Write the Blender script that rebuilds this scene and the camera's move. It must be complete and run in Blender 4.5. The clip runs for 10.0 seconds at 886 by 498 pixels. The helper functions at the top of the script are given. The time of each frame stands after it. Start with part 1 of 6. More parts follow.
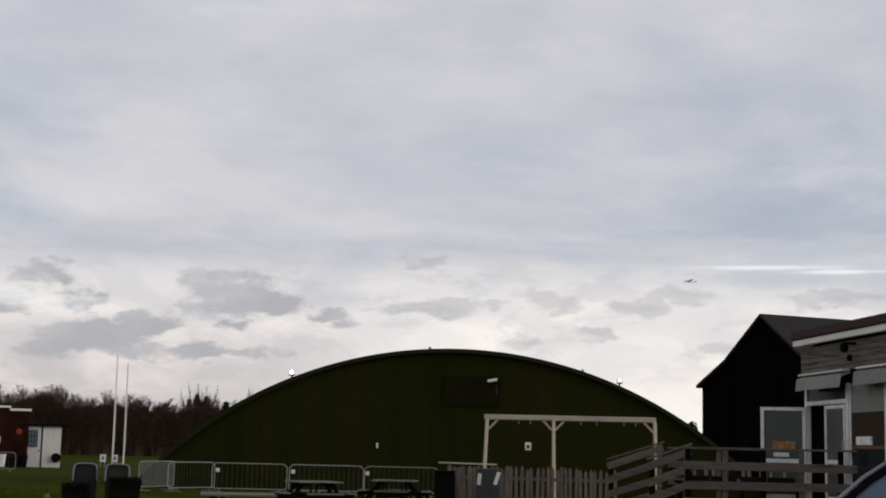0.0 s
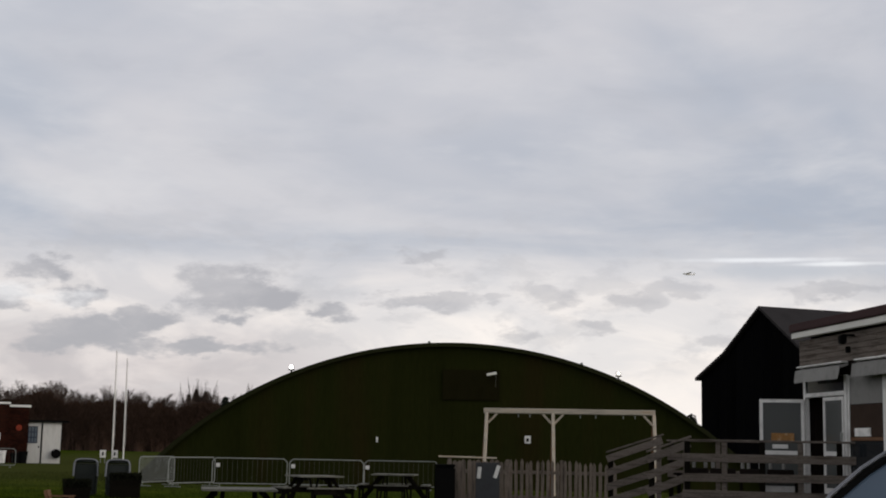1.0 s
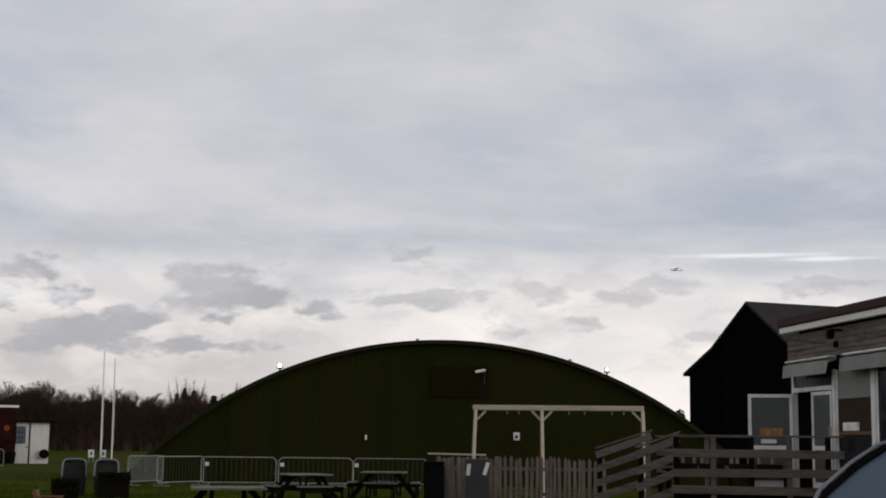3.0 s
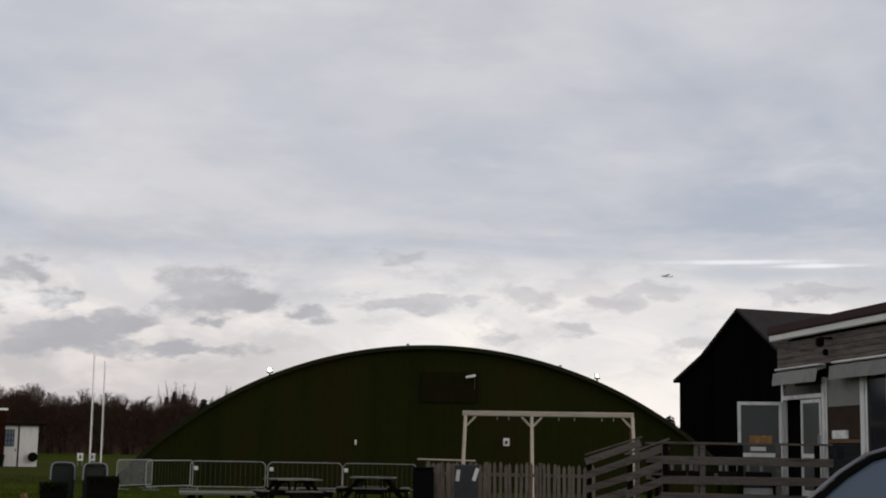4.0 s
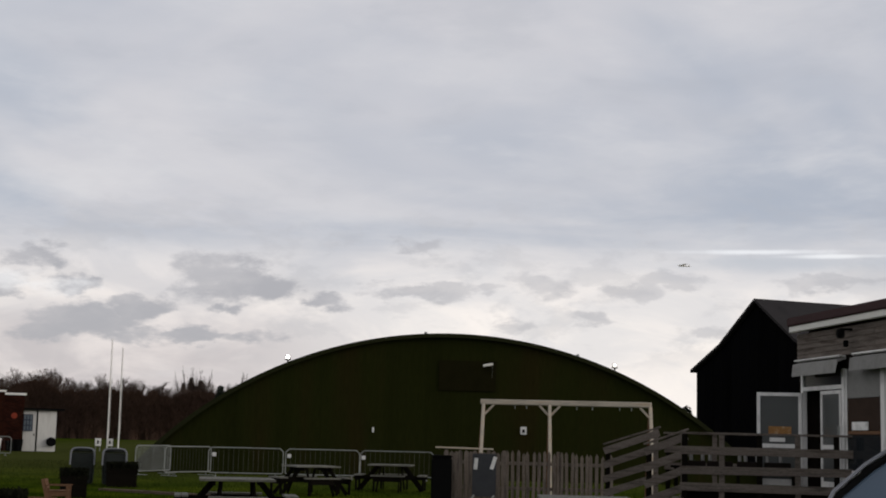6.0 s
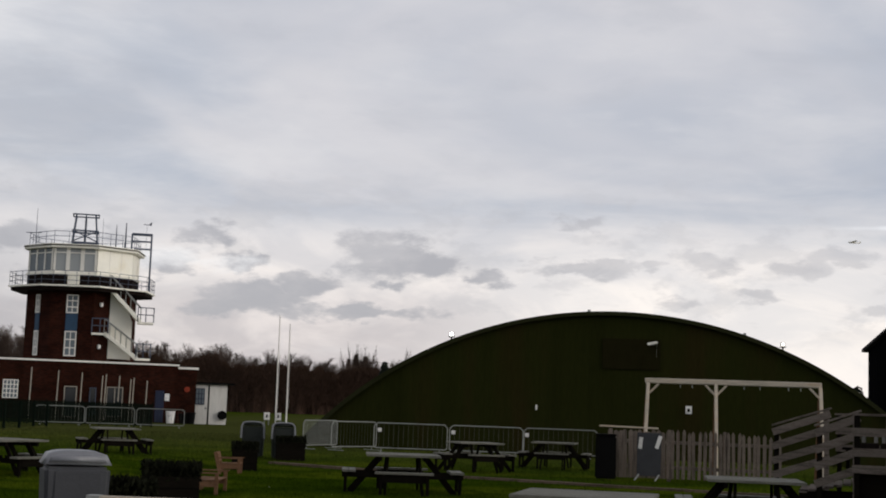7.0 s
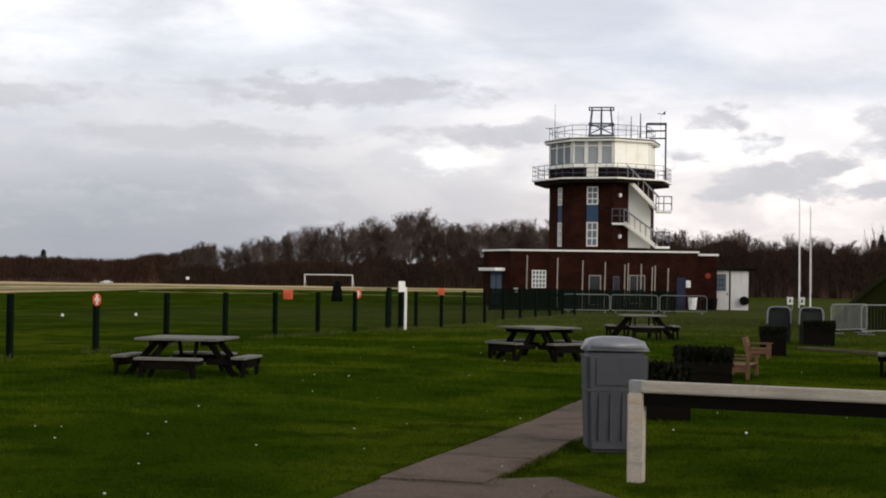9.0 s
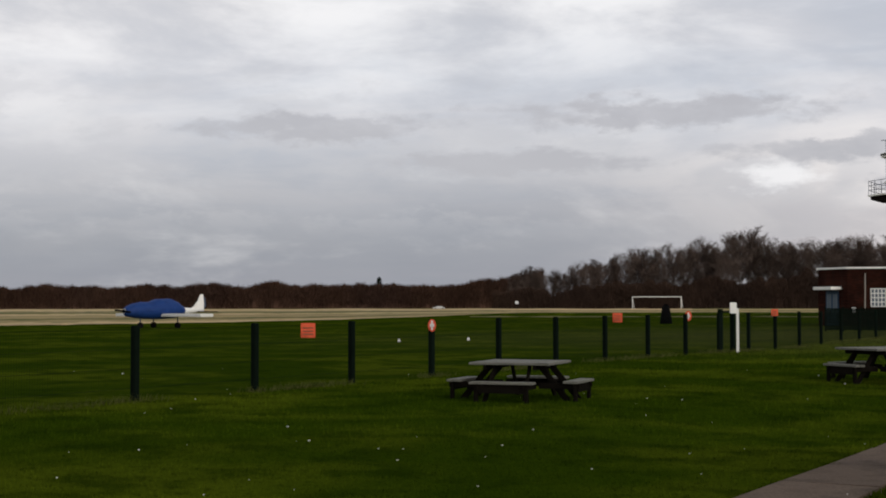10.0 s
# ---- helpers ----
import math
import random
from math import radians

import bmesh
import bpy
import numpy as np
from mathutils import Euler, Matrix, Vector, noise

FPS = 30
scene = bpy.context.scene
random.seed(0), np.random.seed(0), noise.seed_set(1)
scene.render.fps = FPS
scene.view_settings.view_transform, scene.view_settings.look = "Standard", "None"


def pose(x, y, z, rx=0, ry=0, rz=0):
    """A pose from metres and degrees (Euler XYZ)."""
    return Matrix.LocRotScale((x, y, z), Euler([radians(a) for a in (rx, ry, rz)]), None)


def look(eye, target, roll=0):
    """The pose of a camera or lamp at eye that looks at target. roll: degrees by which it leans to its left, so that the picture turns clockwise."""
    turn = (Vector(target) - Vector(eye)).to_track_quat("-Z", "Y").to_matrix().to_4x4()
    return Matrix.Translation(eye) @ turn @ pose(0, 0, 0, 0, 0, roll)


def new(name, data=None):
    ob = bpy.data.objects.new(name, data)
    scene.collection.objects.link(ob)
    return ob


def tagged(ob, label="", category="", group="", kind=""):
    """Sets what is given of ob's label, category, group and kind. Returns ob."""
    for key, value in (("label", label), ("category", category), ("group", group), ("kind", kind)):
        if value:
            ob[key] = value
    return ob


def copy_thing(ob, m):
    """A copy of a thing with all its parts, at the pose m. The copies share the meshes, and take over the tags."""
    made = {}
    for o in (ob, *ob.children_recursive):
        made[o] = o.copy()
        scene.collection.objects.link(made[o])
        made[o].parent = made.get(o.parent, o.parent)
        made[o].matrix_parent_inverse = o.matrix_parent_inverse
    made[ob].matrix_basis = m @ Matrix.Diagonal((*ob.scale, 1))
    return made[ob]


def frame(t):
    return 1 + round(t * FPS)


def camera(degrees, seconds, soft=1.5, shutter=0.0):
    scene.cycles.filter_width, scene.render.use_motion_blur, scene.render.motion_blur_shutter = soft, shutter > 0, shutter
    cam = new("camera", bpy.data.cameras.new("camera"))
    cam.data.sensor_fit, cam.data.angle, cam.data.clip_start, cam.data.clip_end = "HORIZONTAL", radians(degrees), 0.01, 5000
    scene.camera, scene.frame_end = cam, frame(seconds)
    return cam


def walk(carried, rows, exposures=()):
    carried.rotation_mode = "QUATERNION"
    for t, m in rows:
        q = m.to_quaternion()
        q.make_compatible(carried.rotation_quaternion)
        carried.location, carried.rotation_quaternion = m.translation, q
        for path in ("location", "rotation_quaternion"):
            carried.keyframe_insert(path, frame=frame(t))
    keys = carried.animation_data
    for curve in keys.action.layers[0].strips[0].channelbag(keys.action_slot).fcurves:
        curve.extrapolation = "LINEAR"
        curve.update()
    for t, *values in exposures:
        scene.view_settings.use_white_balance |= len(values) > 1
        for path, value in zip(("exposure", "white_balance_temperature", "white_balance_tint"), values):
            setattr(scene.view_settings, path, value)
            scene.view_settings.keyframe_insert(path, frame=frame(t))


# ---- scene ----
cam = camera(34.7, 10.0, soft=1.9)
# seconds, eye x, y, z, heading (left of +y), upward tilt, lean
PATH = [
    (0.0, 0.010, 0.060, 1.604, 0.07, 8.18, 1.40),
    (0.5, -0.001, 0.024, 1.604, 0.05, 7.94, 1.39),
    (1.0, 0.0, 0.0, 1.600, 0.00, 7.94, 1.09),
    (1.5, -0.012, -0.008, 1.598, -0.18, 7.74, 0.75),
    (2.0, -0.013, -0.011, 1.606, -0.26, 7.80, 0.93),
    (2.5, -0.016, -0.005, 1.593, -0.38, 7.77, 0.65),
    (4.0, 0.003, 0.021, 1.617, -0.86, 8.04, 0.98),
    (4.5, 0.0, 0.018, 1.613, -0.92, 7.93, 1.07),
    (5.0, 0.006, 0.005, 1.607, -0.98, 8.24, 0.77),
    (5.2, -0.003, 0.004, 1.611, -0.83, 8.23, 0.90),
    (6.3, -0.093, -0.033, 1.626, 0.43, 7.23, 1.86),
    (6.5, -0.097, -0.035, 1.628, 1.55, 7.05, 1.98),
    (7.0, -0.116, -0.014, 1.639, 6.35, 6.43, 2.08),
    (7.5, -0.157, 0.011, 1.656, 10.56, 5.52, 2.49),
    (8.0, -0.189, -0.005, 1.646, 15.10, 4.03, 3.44),
    (8.5, -0.190, -0.039, 1.642, 20.18, 4.42, 0.91),
    (9.0, -0.262, -0.008, 1.637, 26.84, 1.33, 0.87),
    (9.5, -0.290, -0.007, 1.629, 34.09, 1.73, 0.03),
    (10.0, -0.283, -0.047, 1.649, 39.99, 2.16, -0.06),
]
rows = []
for t, x, y, z, yaw, tilt, lean in PATH:
    a, e = radians(yaw), radians(tilt)
    way = Vector((-math.sin(a) * math.cos(e), math.cos(a) * math.cos(e), math.sin(e)))
    rows.append((t, look((x, y, z), Vector((x, y, z)) + way, lean)))
walk(cam, rows, ((0.0, 0.12), (6.5, 0.12), (7.5, 0.24), (8.0, 0.25), (8.5, 0.31), (9.0, 0.63), (9.5, 0.60), (10.0, 0.28)))

# ---- world and sun: a thick winter cloud deck with a low hidden sun ----
world = bpy.data.worlds.new("world")
scene.world = world
world.use_nodes = True
wn, wl = world.node_tree.nodes, world.node_tree.links
wn.clear()


def wnode(kind, **values):
    n = wn.new(kind)
    for key, value in values.items():
        n.inputs[key].default_value = value
    return n


def wmath(op, a, b=0.0, c=None, clamp=False):
    n = wn.new("ShaderNodeMath")
    n.operation, n.use_clamp = op, clamp
    for i, v in enumerate((a, b) if c is None else (a, b, c)):
        if isinstance(v, (int, float)):
            n.inputs[i].default_value = v
        else:
            wl.new(v, n.inputs[i])
    return n.outputs[0]


def wstep(v, lo, hi, a=0.0, b=1.0):
    n = wn.new("ShaderNodeMapRange")
    n.interpolation_type = "SMOOTHSTEP"
    wl.new(v, n.inputs[0])
    for i, q in zip((1, 2, 3, 4), (lo, hi, a, b)):
        n.inputs[i].default_value = q
    return n.outputs[0]


def wmix(f, a, b):
    n = wn.new("ShaderNodeMix")
    n.data_type = "RGBA"
    for i, v in ((0, f), (6, a), (7, b)):
        if isinstance(v, (int, float, tuple)):
            n.inputs[i].default_value = v if not isinstance(v, tuple) else (*v, 1)
        else:
            wl.new(v, n.inputs[i])
    return n.outputs[2]


def wnoise(vec, scale, detail=4.0, rough=0.5, dist=0.0):
    n = wnode("ShaderNodeTexNoise", Scale=scale, Detail=detail, Roughness=rough, Distortion=dist)
    wl.new(vec, n.inputs["Vector"])
    return n.outputs[0]


wdir = wn.new("ShaderNodeTexCoord").outputs["Generated"]
sep = wn.new("ShaderNodeSeparateXYZ")
wl.new(wdir, sep.inputs[0])
dx, dy, dz = sep.outputs
el = wmath("MULTIPLY", wmath("ARCSINE", dz), 180 / math.pi)
az = wmath("MULTIPLY", wmath("ARCTAN2", wmath("MULTIPLY", dx, -1.0), dy), 180 / math.pi)
low = wmath("ADD", wmath("MAXIMUM", dz, 0.0), 0.09)
comb = wn.new("ShaderNodeCombineXYZ")
wl.new(wmath("DIVIDE", dx, low), comb.inputs[0])
wl.new(wmath("DIVIDE", dy, low), comb.inputs[1])
deck = comb.outputs[0]
ang = wn.new("ShaderNodeCombineXYZ")
wl.new(wmath("MULTIPLY", az, 0.45), ang.inputs[0])
wl.new(el, ang.inputs[1])
angle = ang.outputs[0]

sky = wn.new("ShaderNodeTexSky")
sky.sky_type, sky.sun_disc = "NISHITA", False
sky.sun_elevation, sky.sun_rotation = radians(16), radians(100)
sky_dim = wmix(0.9, sky.outputs[0], (0.0, 0.0, 0.0))

left = wstep(az, 14.0, 44.0)
n_big = wnoise(deck, 0.55, 5.0, 0.55, 0.6)
n_mid = wnoise(deck, 1.7, 6.0, 0.6, 0.4)
streak = wn.new("ShaderNodeCombineXYZ")
wl.new(wmath("MULTIPLY", az, 0.085), streak.inputs[0])
wl.new(wmath("MULTIPLY", el, 0.26), streak.inputs[1])
n_str = wnoise(streak.outputs[0], 1.25, 6.0, 0.58, 0.25)
n_puff = wnoise(angle, 0.55, 8.0, 0.62, 0.2)
n_ang = wnoise(angle, 0.42, 6.0, 0.55, 0.5)
# the deck overhead, then the paler, warmer band over the horizon
high = wmix(wstep(n_big, 0.38, 0.62), (0.41, 0.445, 0.52), (0.61, 0.60, 0.63))
high = wmix(wmath("MULTIPLY", wstep(n_mid, 0.42, 0.68), 0.35), high, (0.67, 0.66, 0.68))
warm = wmix(wstep(n_ang, 0.40, 0.62), (0.77, 0.74, 0.735), (0.94, 0.875, 0.83))
lilac = wmix(wstep(n_ang, 0.38, 0.64), (0.56, 0.52, 0.53), (0.76, 0.70, 0.685))
warm = wmix(wmath("MULTIPLY", wstep(az, -1.0, 10.0), wstep(el, 3.2, 5.6, 1.0, 0.35)), warm, lilac)
band = wmath("MULTIPLY", wstep(el, 4.2, 9.4, 1.0, 0.0), wmath("SUBTRACT", 1.0, wmath("MULTIPLY", left, 0.55)))
deckcol = wmix(band, high, warm)
# the heavy slate bank low down at the far side of the field
slate = wmath("MULTIPLY", wstep(az, 13.0, 38.0), wstep(el, 1.0, 10.0, 1.0, 0.0))
deckcol = wmix(wmath("MULTIPLY", slate, 0.9), deckcol, (0.225, 0.24, 0.285))
whiter = wmath("MULTIPLY", wstep(az, 12.0, 36.0), wstep(el, 5.0, 13.0))
deckcol = wmix(wmath("MULTIPLY", whiter, 0.8), deckcol, wmix(wstep(n_str, 0.34, 0.64), (0.56, 0.55, 0.565), (0.88, 0.86, 0.85)))
# long soft streaks and small puffs over the whole deck
deckcol = wmix(wmath("MULTIPLY", wstep(n_str, 0.52, 0.74), 0.34), deckcol, (0.76, 0.745, 0.75))
deckcol = wmix(wmath("MULTIPLY", wmath("MULTIPLY", wstep(n_str, 0.50, 0.28), wstep(el, 3.5, 8.5, 0.25, 1.0)), 0.40), deckcol, (0.43, 0.445, 0.495))
lower = wmath("MULTIPLY", wstep(el, 2.2, 4.0), wstep(el, 7.5, 11.0, 1.0, 0.0))
deckcol = wmix(wmath("MULTIPLY", wmath("MULTIPLY", wstep(n_puff, 0.50, 0.60), lower), 0.30), deckcol, (0.47, 0.465, 0.49))
# grey rags of cloud under the deck
rag_n = wnoise(angle, 0.95, 8.0, 0.60, 0.15)


shift = wn.new("ShaderNodeVectorMath")
shift.operation = "ADD"
shift.inputs[1].default_value = (31.0, 17.0, 5.0)
wl.new(angle, shift.inputs[0])
az_w = wmath("ADD", az, wmath("MULTIPLY", wmath("SUBTRACT", wnoise(angle, 1.1, 6.0, 0.6), 0.5), 3.4))
el_w = wmath("ADD", el, wmath("MULTIPLY", wmath("SUBTRACT", wnoise(shift.outputs[0], 1.2, 6.0, 0.6), 0.5), 1.5))


def rag(a, e, wa, we):
    da = wmath("DIVIDE", wmath("SUBTRACT", az_w, a), wa)
    de = wmath("DIVIDE", wmath("SUBTRACT", el_w, e), we)
    r = wmath("SQRT", wmath("ADD", wmath("MULTIPLY", da, da), wmath("MULTIPLY", de, de)))
    return wstep(wmath("ADD", r, wmath("MULTIPLY", wmath("SUBTRACT", rag_n, 0.5), 2.9)), 0.50, 1.30, 1.0, 0.0)


RAGS = ((9.0, 6.0, 1.7, 1.0), (7.9, 6.0, 1.2, 0.85), (6.8, 5.85, 1.3, 0.6), (8.5, 4.95, 0.8, 0.24), (13.8, 4.3, 2.2, 0.62), (12.1, 4.75, 1.3, 0.55), (15.3, 3.7, 1.2, 0.40),
        (9.9, 3.75, 2.6, 0.34), (16.1, 6.7, 1.1, 0.45), (14.1, 5.55, 1.3, 0.34), (4.6, 5.25, 0.9, 0.38), (0.6, 5.85, 2.2, 0.30), (-0.6, 5.75, 1.0, 0.34), (-4.4, 6.2, 1.3, 0.44),
        (-2.1, 5.9, 0.8, 0.28), (-7.8, 5.95, 1.1, 0.32), (-9.3, 6.4, 1.5, 0.30), (-3.3, 4.55, 0.8, 0.30), (-11.0, 4.3, 0.8, 0.28), (-6.2, 4.9, 0.9, 0.22), (0.5, 7.65, 1.2, 0.40),
        (-15.0, 6.45, 2.6, 0.28), (17.5, 5.4, 1.4, 0.45), (24.0, 6.0, 4.0, 0.55), (21.5, 4.6, 1.6, 0.4), (31.0, 7.6, 6.0, 0.6), (37.0, 5.6, 5.0, 0.5), (45.0, 7.0, 5.0, 0.6))
rags = None
for a, e, wa, we in RAGS:
    one = rag(a, e, wa, we)
    rags = one if rags is None else wmath("MAXIMUM", rags, one)
rags = wmath("MULTIPLY", rags, wstep(az, -3.0, 6.0, 0.50, 1.0))
deckcol = wmix(wmath("MULTIPLY", rags, wstep(n_puff, 0.30, 0.62, 0.70, 1.0)), deckcol, (0.41, 0.405, 0.435))
# thin bright slits
slit_n = wnoise(angle, 1.3, 5.0, 0.6, 0.0)
for a, e, wa, we, ragged, tone in ((-14.0, 7.08, 5.5, 0.34, 1.4, (0.50, 0.525, 0.575)), (-12.8, 7.55, 3.4, 0.11, 1.2, (0.93, 0.94, 0.97)), (-15.8, 7.36, 2.0, 0.10, 1.2, (0.95, 0.96, 0.98)),
                                   (17.0, 5.6, 3.2, 0.45, 3.2, (0.86, 0.85, 0.86)), (27.0, 5.0, 1.8, 0.55, 3.2, (0.86, 0.85, 0.86))):
    da = wmath("DIVIDE", wmath("SUBTRACT", az, a), wa)
    de = wmath("DIVIDE", wmath("SUBTRACT", el, e), we)
    r = wmath("SQRT", wmath("ADD", wmath("MULTIPLY", da, da), wmath("MULTIPLY", de, de)))
    m = wstep(wmath("ADD", r, wmath("MULTIPLY", wmath("SUBTRACT", slit_n, 0.5), ragged)), 0.1, 1.3, 0.65, 0.0)
    deckcol = wmix(m, deckcol, tone)
# unseen sky overhead darkened, to cut the light that reaches the ground
overhead = wstep(el, 24.0, 62.0)
deckcol = wmix(wmath("MULTIPLY", overhead, 0.8), deckcol, (0.17, 0.18, 0.20))
total = wmix(0.94, sky_dim, deckcol)
bg = wnode("ShaderNodeBackground", Strength=1.0)
wl.new(total, bg.inputs[0])
wl.new(bg.outputs[0], wn.new("ShaderNodeOutputWorld").inputs[0])

sun = new("sun", bpy.data.lights.new("sun", "SUN"))
sun.data.energy, sun.data.angle, sun.data.color = 1.3, radians(40), (1.0, 0.93, 0.84)
# low behind thin cloud, to the right of the first view
sun.matrix_world = look((60 * math.sin(radians(100)), 60 * math.cos(radians(100)), 18), (0, 0, 0))

# ---- materials ----


def mat(name, colour, rough=0.7, metal=0.0, vary=0.25, scale=3.0, fine=40.0, bump=0.15, second=None, stretch=(1, 1, 1), spot=(0.5, 0.7), specular=0.3, island=0.0, spread=0.13):
    """A painted, wooden, metal or stone surface: two scales of noise in colour, fine relief, a second colour where it is worn."""
    m = bpy.data.materials.new(name)
    m.use_nodes = True
    n, l = m.node_tree.nodes, m.node_tree.links
    b = n["Principled BSDF"]
    co = n.new("ShaderNodeTexCoord")
    mp = n.new("ShaderNodeMapping")
    mp.inputs["Scale"].default_value = stretch
    info = n.new("ShaderNodeObjectInfo")
    l.new(co.outputs["Object"], mp.inputs[0])
    a, f = n.new("ShaderNodeTexNoise"), n.new("ShaderNodeTexNoise")
    for q, sc, de in ((a, scale, 5), (f, fine, 3)):
        q.inputs["Scale"].default_value, q.inputs["Detail"].default_value = sc, de
        l.new(mp.outputs[0], q.inputs["Vector"])

    def ramp(src, lo, hi, c0, c1):
        r = n.new("ShaderNodeMapRange")
        l.new(src, r.inputs[0])
        for i, v in zip((1, 2, 3, 4), (lo, hi, c0, c1)):
            r.inputs[i].default_value = v
        return r.outputs[0]

    def mult(x, y):
        q = n.new("ShaderNodeMath")
        q.operation = "MULTIPLY"
        l.new(x, q.inputs[0])
        l.new(y, q.inputs[1])
        return q.outputs[0]

    base = n.new("ShaderNodeMix")
    base.data_type = "RGBA"
    base.inputs[6].default_value = (*colour, 1)
    base.inputs[7].default_value = (*(second or tuple(c * 0.6 for c in colour)), 1)
    l.new(ramp(a.outputs[0], spot[0], spot[1], 0.0, 1.0), base.inputs[0])
    value = mult(ramp(a.outputs[0], 0.3, 0.7, 1 - vary, 1 + vary), ramp(f.outputs[0], 0.3, 0.7, 1 - vary * 0.6, 1 + vary * 0.6))
    rnd = ramp(info.outputs["Random"], 0, 1, 1 - spread, 1 + spread)
    if island:
        rnd = ramp(n.new("ShaderNodeNewGeometry").outputs["Random Per Island"], 0, 1, 1 - island, 1 + island)
    value = mult(value, rnd)
    tint = n.new("ShaderNodeVectorMath")
    tint.operation = "SCALE"
    l.new(base.outputs[2], tint.inputs[0])
    l.new(value, tint.inputs["Scale"])
    l.new(tint.outputs[0], b.inputs["Base Color"])
    l.new(ramp(f.outputs[0], 0.2, 0.8, max(0.02, rough - 0.12), min(1, rough + 0.12)), b.inputs["Roughness"])
    b.inputs["Metallic"].default_value, b.inputs["Specular IOR Level"].default_value = metal, specular
    bp = n.new("ShaderNodeBump")
    bp.inputs["Strength"].default_value, bp.inputs["Distance"].default_value = bump, 0.02
    l.new(f.outputs[0], bp.inputs["Height"])
    l.new(bp.outputs[0], b.inputs["Normal"])
    return m


def glass_mat(name, tint=(0.018, 0.021, 0.024), rough=0.06):
    m = bpy.data.materials.new(name)
    m.use_nodes = True
    b = m.node_tree.nodes["Principled BSDF"]
    b.inputs["Base Color"].default_value = (*tint, 1)
    b.inputs["Roughness"].default_value = rough
    b.inputs["Specular IOR Level"].default_value = 0.25
    return m


def lit_mat(name, colour, strength):
    m = bpy.data.materials.new(name)
    m.use_nodes = True
    b = m.node_tree.nodes["Principled BSDF"]
    b.inputs["Emission Color"].default_value, b.inputs["Emission Strength"].default_value = (*colour, 1), strength
    return m


def grass_mat(name, deep, mid, light, rough=1.0, bump=0.0, gain=1.0):
    """Mown grass: wide patches, hand-sized patches and fine speckle between a deep, a middle and a yellowish green."""
    m = bpy.data.materials.new(name)
    m.use_nodes = True
    n, l = m.node_tree.nodes, m.node_tree.links
    b = n["Principled BSDF"]
    co = n.new("ShaderNodeTexCoord")

    def cloud(scale, detail, stretch=(1, 1, 1)):
        mp = n.new("ShaderNodeMapping")
        mp.inputs["Scale"].default_value = stretch
        l.new(co.outputs["Object"], mp.inputs[0])
        q = n.new("ShaderNodeTexNoise")
        q.inputs["Scale"].default_value, q.inputs["Detail"].default_value = scale, detail
        l.new(mp.outputs[0], q.inputs["Vector"])
        return q.outputs[0]

    def span(src, lo, hi, c0, c1):
        r = n.new("ShaderNodeMapRange")
        r.interpolation_type = "SMOOTHSTEP"
        l.new(src, r.inputs[0])
        for i, v in zip((1, 2, 3, 4), (lo, hi, c0, c1)):
            r.inputs[i].default_value = v
        return r.outputs[0]

    def blend(f, x, y):
        q = n.new("ShaderNodeMix")
        q.data_type = "RGBA"
        l.new(f, q.inputs[0])
        for i, v in ((6, x), (7, y)):
            if isinstance(v, tuple):
                q.inputs[i].default_value = (*(c * gain for c in v), 1)
            else:
                l.new(v, q.inputs[i])
        return q.outputs[2]

    wide, hand, fine = cloud(0.24, 5), cloud(1.1, 5), cloud(9.0, 3)
    col = blend(span(wide, 0.44, 0.62, 0, 1), mid, light)
    col = blend(span(hand, 0.47, 0.66, 0, 0.68), col, deep)
    col = blend(span(fine, 0.52, 0.72, 0, 0.6), col, deep)
    # far lawn towards the tower: its misty paleness put into the colour
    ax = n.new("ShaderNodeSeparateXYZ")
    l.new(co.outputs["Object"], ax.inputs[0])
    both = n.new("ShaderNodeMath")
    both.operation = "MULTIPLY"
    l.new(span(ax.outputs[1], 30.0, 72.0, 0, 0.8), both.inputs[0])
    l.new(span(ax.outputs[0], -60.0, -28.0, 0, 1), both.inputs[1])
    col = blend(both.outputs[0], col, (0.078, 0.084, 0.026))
    sc = n.new("ShaderNodeVectorMath")
    sc.operation = "SCALE"
    l.new(col, sc.inputs[0])
    l.new(span(n.new("ShaderNodeNewGeometry").outputs["Random Per Island"], 0, 1, 0.72, 1.28), sc.inputs["Scale"])
    l.new(sc.outputs[0] if not bump else col, b.inputs["Base Color"])
    b.inputs["Roughness"].default_value, b.inputs["Specular IOR Level"].default_value = rough, 0.0
    if bump:
        bp = n.new("ShaderNodeBump")
        bp.inputs["Strength"].default_value, bp.inputs["Distance"].default_value = bump, 0.03
        l.new(fine, bp.inputs["Height"])
        l.new(bp.outputs[0], b.inputs["Normal"])
    return m


